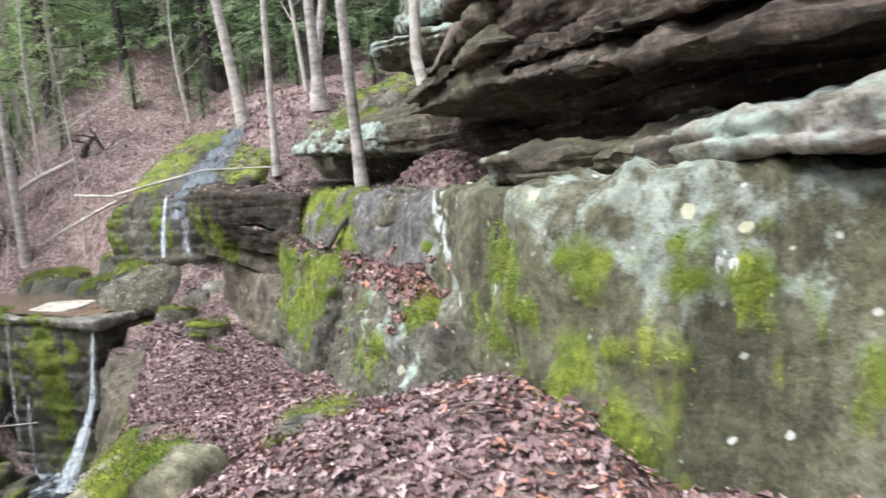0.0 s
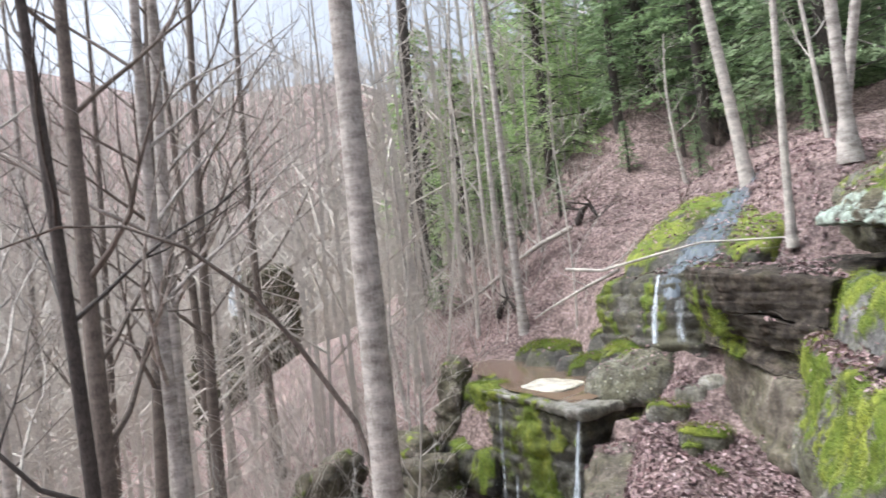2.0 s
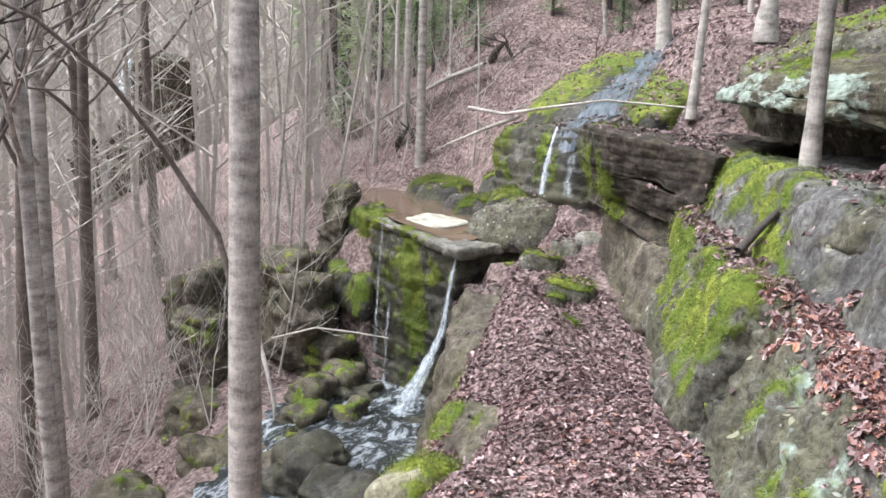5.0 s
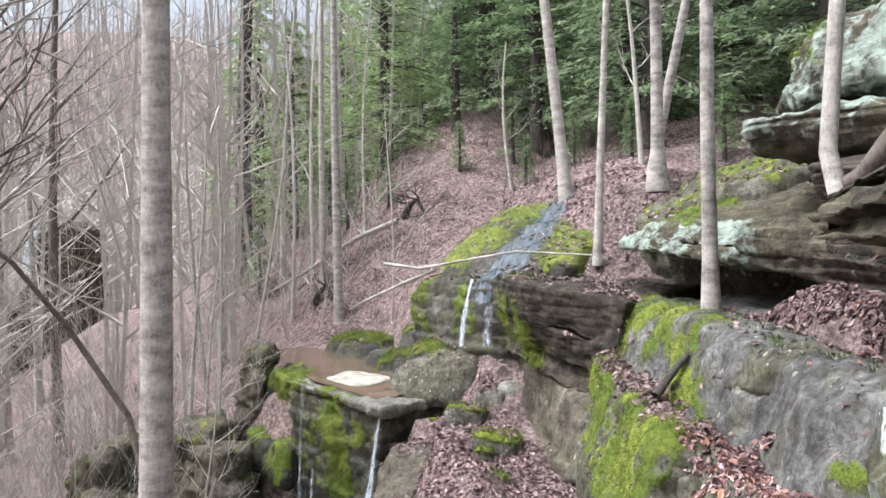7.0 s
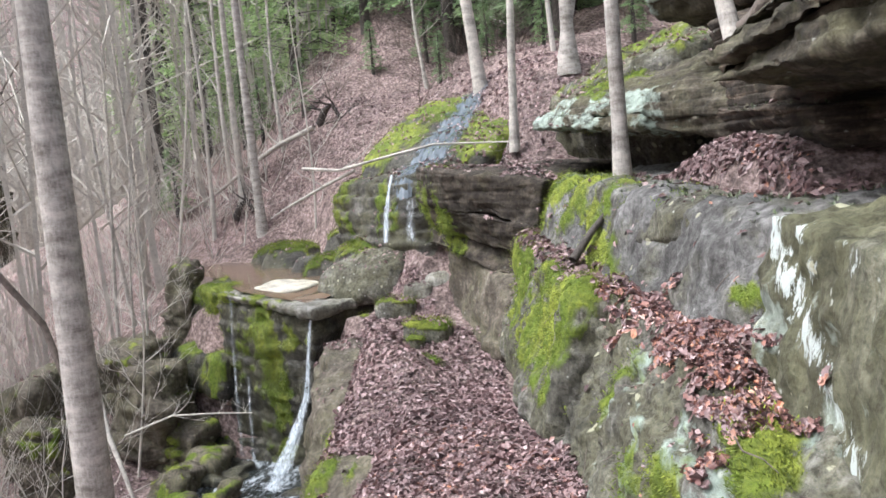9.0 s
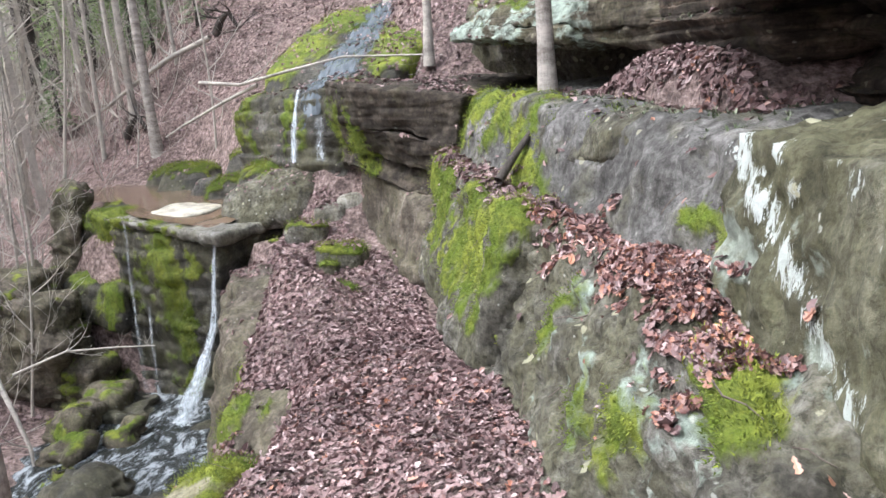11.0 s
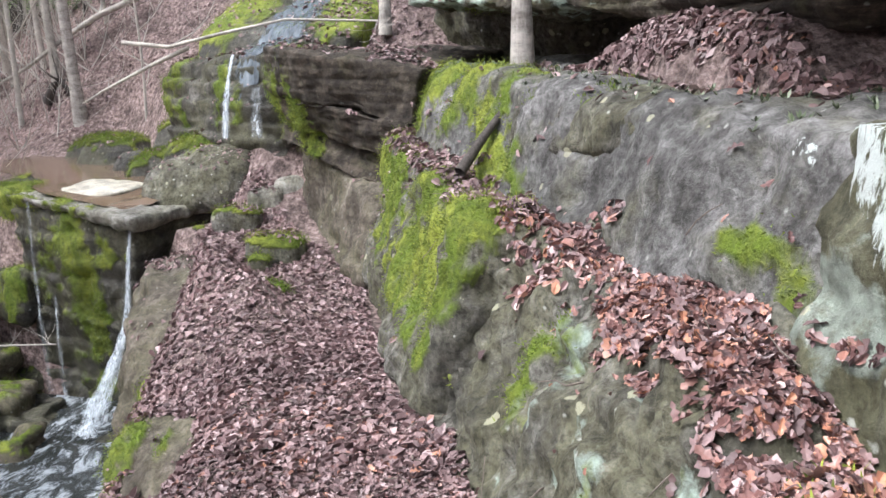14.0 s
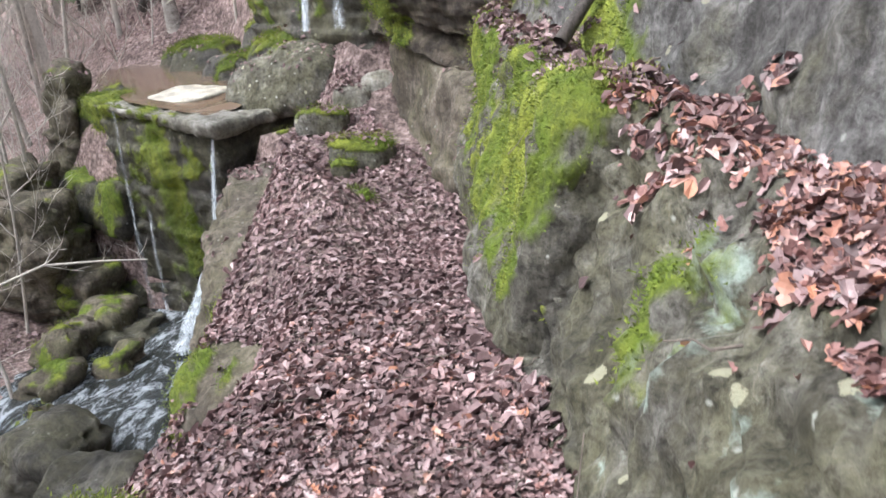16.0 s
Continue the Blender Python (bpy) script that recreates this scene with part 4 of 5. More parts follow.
# ---- trees ----
def tube(path, radii, sides=9, wob=0.0, seed=0):
    path = np.array(path, float)
    rng = random.Random(seed)
    verts, faces = [], []
    prev = None
    for i, c in enumerate(path):
        d = path[min(i + 1, len(path) - 1)] - path[max(i - 1, 0)]
        d /= np.linalg.norm(d) + 1e-9
        a = np.cross(d, (0.3, 1, 0.1))
        a /= np.linalg.norm(a) + 1e-9
        b = np.cross(d, a)
        for k in range(sides):
            t = 2 * math.pi * k / sides
            r = radii[i] * (1 + wob * rng.uniform(-1, 1))
            verts.append(tuple(c + r * (math.cos(t) * a + math.sin(t) * b)))
    for i in range(len(path) - 1):
        for k in range(sides):
            a, b = i * sides + k, i * sides + (k + 1) % sides
            faces.append((a, b, b + sides, a + sides))
    return verts, faces


def merge(chunks):
    verts, faces = [], []
    for v, f in chunks:
        o = len(verts)
        verts += v
        faces += [tuple(i + o for i in q) for q in f]
    return verts, faces


def limb(start, way, length, r, rng, depth, out, droop=0.0):
    """A forking bare limb; its pieces go to out."""
    n = 6
    p, d = np.array(start, float), np.array(way, float)
    d /= np.linalg.norm(d)
    pts, rad = [p.copy()], [r]
    for i in range(n):
        d = d + np.array([rng.gauss(0, 0.13), rng.gauss(0, 0.13), rng.gauss(0.05 - droop, 0.10)])
        d /= np.linalg.norm(d)
        p = p + d * length / n
        pts.append(p.copy())
        rad.append(max(r * (1 - 0.8 * (i + 1) / n), 0.003))
        if depth > 0 and i >= 1 and rng.random() < 0.75:
            side = np.array([rng.gauss(0, 1), rng.gauss(0, 1), rng.gauss(0.15, 0.5)])
            side /= np.linalg.norm(side)
            limb(p, d + 0.9 * side, length * rng.uniform(0.35, 0.6), rad[-1] * 0.65, rng, depth - 1, out, droop)
    out.append(tube(pts, rad, 5 if r > 0.012 else 3))


def bare_tree(foot, height, r, bark, label, lean=(0.0, 0.0), bend=0.25, seed=1, limbs=7, first=0.45, name="tree", depth=2, reach=1.0, flare=1.35, group="", points=None):
    rng = random.Random(seed)
    root = new(name)
    root.location = foot
    n = 16
    ph = rng.uniform(0, 6)
    pts, rad = [], []
    for i in range(n + 1):
        u = i / n
        if points:
            ks = np.array(points)
            hz = u * height
            x, y = np.interp(hz, ks[:, 2], ks[:, 0]), np.interp(hz, ks[:, 2], ks[:, 1])
        else:
            x = lean[0] * u * height + bend * 0.3 * math.sin(3.3 * u + ph) - bend * 0.3 * math.sin(ph)
            y = lean[1] * u * height + bend * 0.3 * math.cos(2.9 * u + ph) - bend * 0.3 * math.cos(ph)
        pts.append((x, y, u * height - 0.25 * (1 - u)))
        rad.append(r * (1 - 0.72 * u) * (1 + (flare - 1) * math.exp(-u * height / 0.25)))
    v, f = tube(pts, rad, 12, 0.03, seed)
    quads_object("trunk", v, f, bark, parent=root)
    for k in range(limbs):
        u = first + (0.97 - first) * (k + rng.random() * 0.7) / max(1, limbs)
        i = min(n, int(u * n))
        a = rng.uniform(0, 2 * math.pi)
        out = []
        limb(pts[i], (math.cos(a), math.sin(a), 0.75), height * 0.22 * reach * (1.25 - 0.6 * u), max(rad[i] * 0.42, 0.012), rng, depth, out)
        lv, lf = merge(out)
        quads_object("limb", lv, lf, bark, parent=root)
    return tagged(root, label, "tree", group)


def foot_at(x, y, sink=0.05):
    return (x, y, float(ground_height(np.array([x]), np.array([y]))[0]) - sink)


bare_tree(foot_at(-5.38, 7.3), 18, 0.165, BARK_GREY, "slim grey-barked beech trunk at the gorge edge", seed=4, first=0.62, bend=0.25, lean=(0.004, 0.03))
bare_tree((-1.2, 10.85, 1.35), 11, 0.085, BARK_GREY, "grey trunk with mossy foot on the slab crest", seed=5, first=0.6, bend=0.3)
bare_tree((-3.28, 14.95, 1.85), 10, 0.07, BARK_PALE, "slim pale trunk beside the stream slab", seed=6, first=0.5, lean=(0.02, 0))
bare_tree((-4.45, 17.5, 3.0), 12, 0.125, BARK_PALE, "leaning pale trunk above the stream", seed=7, first=0.55, lean=(-0.09, 0.0))
bare_tree((-2.5, 16.2, 3.1), 12, 0.115, BARK_GREY, "grey trunk with spreading mossy foot", seed=8, first=0.55, flare=1.9)
bare_tree((-10.3, 18.4, 0.3), 14, 0.115, BARK_GREY, "straight grey trunk on the leaf bank", seed=9, first=0.6)
bare_tree((-11.3, 19.3, 0.9), 14, 0.09, BARK_PALE, "straight pale trunk on the leaf bank", seed=10, first=0.6)

# ---- trees on the far bank and in the valley ----
def far_foot(x, y):
    return foot_at(x, y, 0.1)


MID_TREES = [(-12.65, 7.44, 0.13, BARK_PALE, 0.02, 31), (-9.6, 6.9, 0.17, BARK_BROWN, -0.10, 32), (-13.5, 10.1, 0.16, BARK_BROWN, -0.09, 33), (-11.1, 9.2, 0.16, BARK_GREY, 0.0, 34), (-14.4, 12.2, 0.15, BARK_BROWN, -0.03, 35),
             (-15.6, 8.2, 0.12, BARK_GREY, -0.02, 36), (-17.9, 10.2, 0.13, BARK_GREY, 0.03, 37), (-17.3, 11.5, 0.12, BARK_BROWN, 0.0, 38), (-14.8, 7.4, 0.10, BARK_BROWN, 0.05, 39), (-18.4, 17.3, 0.16, BARK_BROWN, 0.0, 40),
             (-22.1, 18.6, 0.13, BARK_GREY, 0.02, 41), (-19.1, 14.1, 0.11, BARK_PALE, -0.02, 42), (-18.7, 15.1, 0.15, BARK_BROWN, -0.04, 43), (-9.55, 8.2, 0.13, BARK_GREY, 0.0, 44), (-23.8, 21.0, 0.13, BARK_GREY, 0.0, 45)]
for x, y, r, bark, lean, seed in MID_TREES:
    bare_tree(far_foot(x, y), 17, r, bark, "leafless forest tree on the ravine slope", lean=(lean * 0.6, -lean * 0.8), bend=0.7, seed=seed, limbs=9, first=0.38, depth=2, group="leafless trees on the ravine slope")
bare_tree((-9.6, 6.95, far_foot(-9.6, 6.9)[2]), 16, 0.12, BARK_DARK, "dark leafless stem forking beside another trunk", lean=(0.05, -0.05), seed=52, limbs=8, first=0.4, bend=0.6)
bare_tree((-16.5, 22.8, far_foot(-16.5, 22.8)[2]), 17, 0.30, BARK_DARK, "stout dark trunk among the hemlocks", seed=53, first=0.6, lean=(0.03, -0.05), bend=1.0)
for x, y, h, r, lean, seed in [(-14.4, 21.9, 10, 0.10, 0.06, 61), (-12.0, 18.9, 8, 0.06, -0.03, 62), (-10.3, 19.8, 6.5, 0.05, 0.03, 63), (-12.3, 20.4, 9, 0.07, 0.02, 64), (-6.9, 21.5, 4, 0.06, -0.02, 65), (-8.6, 17.8, 5, 0.03, 0.04, 66), (-13.6, 18.0, 8, 0.06, 0.05, 67), (-11.6, 16.6, 6, 0.04, 0.12, 68),
                               (-12.6, 15.8, 7, 0.05, 0.02, 69), (-3.2, 19.0, 6, 0.06, -0.15, 70), (-13.0, 16.9, 8, 0.06, -0.05, 71), (-10.8, 14.4, 5, 0.035, 0.14, 72), (-10.9, 14.2, 5.5, 0.03, 0.20, 73), (-9.9, 12.8, 4.5, 0.025, 0.1, 74)]:
    bare_tree(far_foot(x, y), h, r, BARK_PALE if seed % 2 else TWIG, "thin leafless sapling on the leaf bank", lean=(lean, 0.0), bend=0.5, seed=seed, limbs=7, first=0.3, depth=2, reach=1.1, flare=1.1, group="saplings on the leaf bank")
bare_tree((-2.75, 16.6, 3.0), 10, 0.10, BARK_GREY, "grey trunk leaning beside another", lean=(0.22, 0.05), seed=75, first=0.6)
# tree whose trunk bends up from roots on the overhang
hook = bare_tree((-0.12, 8.5, 2.38), 8, 0.066, BARK_PALE, "pale trunk curving up from a root on the overhang", seed=76, first=0.7, flare=1.2, points=[(0.0, 0.0, -0.3), (0.0, 0.0, 0.0), (-0.09, 0.12, 0.28), (-0.10, 0.2, 0.55), (-0.04, 0.23, 1.4), (0.1, 0.3, 4.0), (0.2, 0.4, 8.0)])
v, f = tube([(0.02, 0.02, 0.02), (0.12, -0.1, 0.06), (0.24, -0.24, 0.24), (0.36, -0.42, 0.42), (0.55, -0.6, 0.5), (0.8, -0.75, 0.45)], [0.06, 0.075, 0.082, 0.08, 0.075, 0.06], 10, 0.08, 3)
quads_object("root", v, f, BARK_BROWN, parent=hook)
# arching dead branch across the gorge edge
v, f = tube([(-5.4, 7.3, -0.1), (-5.72, 7.4, 0.53), (-6.0, 7.05, 1.3), (-6.16, 6.66, 1.87), (-6.38, 6.2, 2.31), (-6.55, 5.72, 2.53), (-6.7, 5.26, 2.55), (-6.94, 4.77, 2.37), (-7.15, 4.3, 2.2)], [0.03, 0.028, 0.024, 0.021, 0.018, 0.015, 0.012, 0.009, 0.005], 7, 0.05, 5)
arch = quads_object("arching_branch", v, f, BARK_BROWN)
tagged(arch, "thin dead branch arching over the gorge", "branch")


def stick(name, line, r, bark, label, twigs=0, seed=1):
    rng = random.Random(seed)
    line = [np.array(p, float) for p in line]
    out = []
    radii = [r * (1 - 0.6 * i / (len(line) - 1)) for i in range(len(line))]
    out.append(tube(line, radii, 7, 0.08, seed))
    for k in range(twigs):
        i = rng.randrange(1, len(line))
        limb(line[i], (rng.gauss(0, 1), rng.gauss(0, 1), rng.gauss(0.1, 0.4)), rng.uniform(0.3, 0.9), radii[i] * 0.5, rng, 1, out)
    v, f = merge(out)
    return tagged(quads_object(name, v, f, bark), label, "fallen branch")


stick("fallen_log", [(-7.45, 15.4, 1.60), (-6.6, 15.2, 1.52), (-5.6, 14.8, 1.68), (-4.6, 14.7, 1.84), (-3.3, 14.6, 1.78)], 0.034, BARK_PALE, "pale barkless log lying across the stream", 3, 2)
stick("fallen_branch", [(-6.3, 15.2, 1.5), (-7.0, 15.3, 1.25), (-7.85, 15.4, 0.9), (-8.3, 15.5, 0.7)], 0.035, BARK_PALE, "pale branch slanting down from the log", 3, 3)
stick("fallen_log", [(-9.2, 19.4, 2.55), (-10.2, 19.4, 2.2), (-10.9, 19.4, 1.85), (-12.0, 19.4, 1.2), (-13.0, 19.3, 0.7)], 0.07, BARK_PALE, "bleached log lying on the leaf bank", 5, 4)
stick("fallen_branch", [(-1.6, 9.65, 0.58), (-1.45, 9.9, 0.80), (-1.28, 10.2, 1.02), (-1.1, 10.5, 1.24)], 0.045, BARK_DARK, "dark stick leaning across the slab", 0, 5)
stick("fallen_branch", [(-9.6, 11.9, -1.5), (-9.2, 11.6, -2.2), (-8.75, 11.3, -2.6), (-8.5, 11.2, -3.1), (-8.4, 11.1, -3.7)], 0.05, BARK_PALE, "bent pale limb hanging into the ravine", 2, 6)
stick("fallen_branch", [(-8.9, 11.6, -2.2), (-8.3, 12.0, -2.0), (-7.7, 12.3, -2.05), (-7.2, 12.5, -2.1)], 0.02, TWIG, "thin bare branch before the waterfall", 5, 7)
stick("fallen_branch", [(-10.4, 12.6, -0.9), (-10.0, 12.3, -1.8), (-9.6, 12.0, -2.6)], 0.07, BARK_BROWN, "brown dead limb against the ravine rocks", 4, 8)
for k, (x, y) in enumerate([(-11.1, 19.0), (-9.0, 19.9)]):
    z = foot_at(x, y)[2]
    stick("root_clump", [(x - 0.3, y, z), (x - 0.1, y, z + 0.35), (x + 0.15, y - 0.1, z + 0.45), (x + 0.3, y, z + 0.1)], 0.10, BARK_DARK, "dark upturned root clump in the leaves", 5, 9 + k)

# ---- hemlocks ----
def needle_material(name, stops, tint):
    m, nt, bsdf = nodes_of(name)
    geo = nt.nodes.new("ShaderNodeNewGeometry")
    info = nt.nodes.new("ShaderNodeObjectInfo")
    c = ramp(nt, geo.outputs["Random Per Island"], stops)
    c = mix(nt, maths(nt, "MULTIPLY", info.outputs["Random"], 0.5), c, tint)
    nt.links.new(c, bsdf.inputs["Base Color"])
    bsdf.inputs["Roughness"].default_value = 0.7
    thin = nt.nodes.new("ShaderNodeBsdfTranslucent")
    nt.links.new(c, thin.inputs["Color"])
    both = nt.nodes.new("ShaderNodeMixShader")
    both.inputs[0].default_value = 0.55
    nt.links.new(bsdf.outputs[0], both.inputs[1])
    nt.links.new(thin.outputs[0], both.inputs[2])
    nt.links.new(both.outputs[0], nt.nodes["Material Output"].inputs["Surface"])
    return m


NEEDLES = needle_material("hemlock_needles", [(0.0, (0.16, 0.22, 0.13)), (0.5, (0.26, 0.35, 0.20)), (1.0, (0.38, 0.48, 0.29))], (0.25, 0.38, 0.15))
# Lit copy of NEEDLES: brightness of the left-hand hemlocks put into the colour.
LIT_NEEDLES = needle_material("lit_hemlock_needles", [(0.0, (0.24, 0.34, 0.14)), (0.5, (0.38, 0.50, 0.24)), (1.0, (0.52, 0.62, 0.36))], (0.42, 0.58, 0.24))


def hemlock(seed, height, name="hemlock", needles=NEEDLES, label="dark green hemlock with drooping needled boughs", group="hemlocks on the hillside"):
    rng = random.Random(seed)
    root = new(name)
    v, f = tube([(0, 0, -0.4), (0.05, 0, height * 0.5), (0, 0, height)], [0.2, 0.13, 0.02], 8)
    quads_object("trunk", v, f, BARK_DARK, parent=root)
    verts, faces, wood = [], [], []
    z = 1.0
    while z < height - 0.3:
        u = z / height
        reach = (1 - u) ** 0.8 * height * 0.24 + 0.3
        for k in range(rng.randint(5, 7)):
            a, ln = rng.uniform(0, 6.283), reach * rng.uniform(0.6, 1.1)
            ca, sa = math.cos(a), math.sin(a)
            wood.append(tube([(0, 0, z), (ca * ln * 0.5, sa * ln * 0.5, z + 0.05 * ln), (ca * ln, sa * ln, z - 0.16 * ln)], [0.025, 0.015, 0.004], 3))
            for s in range(int(14 + ln * 13)):
                q = rng.uniform(0.12, 1.0) ** 0.7
                side = rng.uniform(-1, 1) * 0.35 * ln * (1.1 - q)
                px, py = ca * ln * q - sa * side, sa * ln * q + ca * side
                pz = z + 0.1 * ln * q - 0.26 * ln * q * q + rng.gauss(0, 0.07)
                b, w = a + rng.gauss(0, 0.8), rng.uniform(0.07, 0.18)
                dx, dy = math.cos(b) * w, math.sin(b) * w
                tz = rng.uniform(-0.16, 0.02)
                o = len(verts)
                verts += [(px - dx, py - dy, pz), (px - dy * 0.15, py + dx * 0.15, pz + rng.uniform(-0.05, 0.04)), (px + dx, py + dy, pz + tz), (px + dy * 0.15, py - dx * 0.15, pz + rng.uniform(-0.05, 0.04))]
                faces.append((o, o + 1, o + 2, o + 3))
        z += rng.uniform(0.22, 0.36)
    quads_object("crown", verts, faces, needles, False, root)
    wv, wf = merge(wood)
    quads_object("branchwork", wv, wf, BARK_DARK, True, root)
    return tagged(root, label, "conifer", group)


models = [hemlock(201, 13), hemlock(202, 10), hemlock(203, 6)]
# The same hemlock in two heights, with light painted into its needles.
LIT_HEMLOCK = ("young_pine", LIT_NEEDLES, "hemlock with needles painted lighter as if lit", "young pines on the hillside")
lit_hemlocks = [hemlock(204, 12, *LIT_HEMLOCK), hemlock(205, 8, *LIT_HEMLOCK)]
rng = random.Random(77)
spots = []
for k in range(600):
    x, y = rng.uniform(-26, 9), rng.uniform(22, 46)
    near = 23.0 if x < -7 else 20.5
    if y < near or -x > 0.72 * y or any((x - a) ** 2 + (y - b) ** 2 < 5.0 for a, b in spots):
        continue
    spots.append((x, y))
    if len(spots) == 95:
        break
placed = 0
for k, (x, y) in enumerate(spots):
    size = rng.uniform(0.8, 1.25)
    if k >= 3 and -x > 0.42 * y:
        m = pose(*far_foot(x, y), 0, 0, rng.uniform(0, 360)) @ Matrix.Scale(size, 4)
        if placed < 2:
            lit_hemlocks[placed].matrix_basis = m
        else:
            copy_thing(lit_hemlocks[placed % 2], m).scale = (size, size, size)
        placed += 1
        continue
    m = pose(*far_foot(x, y), 0, 0, rng.uniform(0, 360)) @ Matrix.Scale(size, 4)
    if k < 3:
        models[k].matrix_basis = m
    else:
        c = copy_thing(models[k % 3], m)
        c.scale = (size, size, size)

for x, y, size in [(-10.6, 21.6, 0.30), (-12.4, 22.4, 0.34), (-8.6, 22.0, 0.26), (-6.4, 21.0, 0.24), (-14.6, 21.0, 0.36), (-5.0, 20.3, 0.22), (-13.4, 23.0, 0.4), (-7.4, 23.0, 0.34), (-3.6, 20.0, 0.25), (-1.6, 19.4, 0.3), (0.4, 18.6, 0.36)]:
    copy_thing(models[2], pose(*far_foot(x, y), 0, 0, 70 * x) @ Matrix.Scale(size, 4)).scale = (size, size, size)

# ---- far leafless woods ----
def woods(count, place, seed, height, name, label, stout=1.0):
    rng = random.Random(seed)
    verts, faces = [], []
    def bar(a, b, r0, r1):
        o = len(verts)
        d = np.array(b) - np.array(a)
        s = np.cross(d, (0.2, 0.3, 1.0))
        s /= np.linalg.norm(s) + 1e-9
        t = np.cross(d / (np.linalg.norm(d) + 1e-9), s)
        for c, r in ((a, r0), (b, r1)):
            for k in range(3):
                verts.append(tuple(np.array(c) + r * (math.cos(k * 2.094) * s + math.sin(k * 2.094) * t)))
        for k in range(3):
            faces.append((o + k, o + (k + 1) % 3, o + 3 + (k + 1) % 3, o + 3 + k))
    for i in range(count):
        x, y = place(rng)
        z = float(ground_height(np.array([x]), np.array([y]))[0])
        far = math.hypot(x, y)
        h = rng.uniform(0.6, 1.0) * height
        r = rng.uniform(0.04, 0.115) * stout
        lx, ly = rng.gauss(0, 0.05) * h, rng.gauss(0, 0.05) * h
        mid = (x + lx * 0.4 + rng.gauss(0, 0.15), y + ly * 0.4, z + h * 0.5)
        top = (x + lx, y + ly, z + h)
        bar((x, y, z - 0.3), mid, r, r * 0.7)
        bar(mid, top, r * 0.7, 0.015)
        for b in range(9 if far < 60 else 6):
            u = rng.uniform(0.25, 0.95)
            p = np.array((x, y, z)) + (np.array(top) - (x, y, z)) * u
            a, ln = rng.uniform(0, 6.283), h * 0.28 * (1.2 - u)
            e = p + (math.cos(a) * ln, math.sin(a) * ln, ln * rng.uniform(0.3, 1.1))
            bar(p, e, 0.026 * (1.4 - u) * stout, 0.008 * stout)
            for q in range(3):
                w = p + (e - p) * rng.uniform(0.3, 0.9)
                bar(w, w + np.array((rng.gauss(0, 0.35), rng.gauss(0, 0.35), rng.gauss(0.3, 0.3))) * ln * 0.6, 0.014 * stout, 0.005 * stout)
    ob = quads_object(name, verts, faces, TWIG, False)
    return tagged(ob, label, "woods", kind="stuff")


def valley_place(rng):
    while True:
        a, d = math.radians(rng.uniform(22, 88)), rng.uniform(17, 62)
        x, y = -math.sin(a) * d, 2 + math.cos(a) * d
        if not (x > -13 and y < 22) and not (0.84 < -x / y < 1.2 and d < 36 and rng.random() < 0.7):
            return x, y


def ridge_place(rng):
    a, d = math.radians(rng.uniform(10, 92)), rng.uniform(60, 230)
    return -math.sin(a) * d, math.cos(a) * d


woods(520, valley_place, 5, 14, "valley_woods", "grey leafless woods filling the valley")
woods(2500, ridge_place, 6, 21, "ridge_woods", "grey leafless woods on the far ridge", 3.0)


# ---- brush and sprigs ----
def brush(count, place, seed, name, label, size, material):
    rng = random.Random(seed)
    out = []
    for _ in range(count):
        x, y = place(rng)
        z = float(ground_height(np.array([x]), np.array([y]))[0])
        for s in range(rng.randint(1, 3)):
            limb((x, y, z - 0.05), (rng.gauss(0, 0.5), rng.gauss(0, 0.5), 1.0), size * rng.uniform(0.6, 1.4), 0.014, rng, 2, out)
    v, f = merge(out)
    return tagged(quads_object(name, v, f, material, False), label, "brush", kind="stuff")


def bank_place(rng):
    while True:
        a, d = math.radians(rng.uniform(28, 66)), rng.uniform(12.5, 26)
        x, y = -0.6 - math.sin(a) * d, 2.4 + math.cos(a) * d
        if x < -9.3 and not (y < 17.9 and x > -11.2 and y > 14.2):
            return x, y


def slope_place(rng):
    return rng.uniform(-16, -4), rng.uniform(19, 25)


brush(170, bank_place, 15, "bank_brush", "tangle of pale leafless brush on the bank", 2.0, TWIG)
def understorey_place(rng):
    while True:
        a, d = math.radians(rng.uniform(30, 68)), rng.uniform(13, 27)
        x, y = -0.6 - math.sin(a) * d, 2.4 + math.cos(a) * d
        if x < -11.5:
            return x, y


brush(80, understorey_place, 17, "understorey", "pale leafless saplings with fine spreading twigs", 4.2, TWIG)
brush(30, slope_place, 16, "slope_brush", "sparse leafless brush on the leaf slope", 1.0, BARK_BROWN)

# ---- fallen leaves ----
from mathutils.bvhtree import BVHTree

near_x, near_y = (GX > -13.2) & (GX < 3.2), (GY > -3.2) & (GY < 27.5)
sx, sy = np.meshgrid(GX[near_x], GY[near_y], indexing="ij")
land = np.stack([sx.ravel(), sy.ravel(), ground_height(sx, sy).ravel()], 1)
all_v, all_f, count = [land], [grid_faces(int(near_x.sum()), int(near_y.sum()))], len(land)
for pos, f in ROCKS:
    all_v.append(pos)
    all_f.append(f + count)
    count += len(pos)
TREE = BVHTree.FromPolygons(np.concatenate(all_v).tolist(), np.concatenate(all_f).tolist())


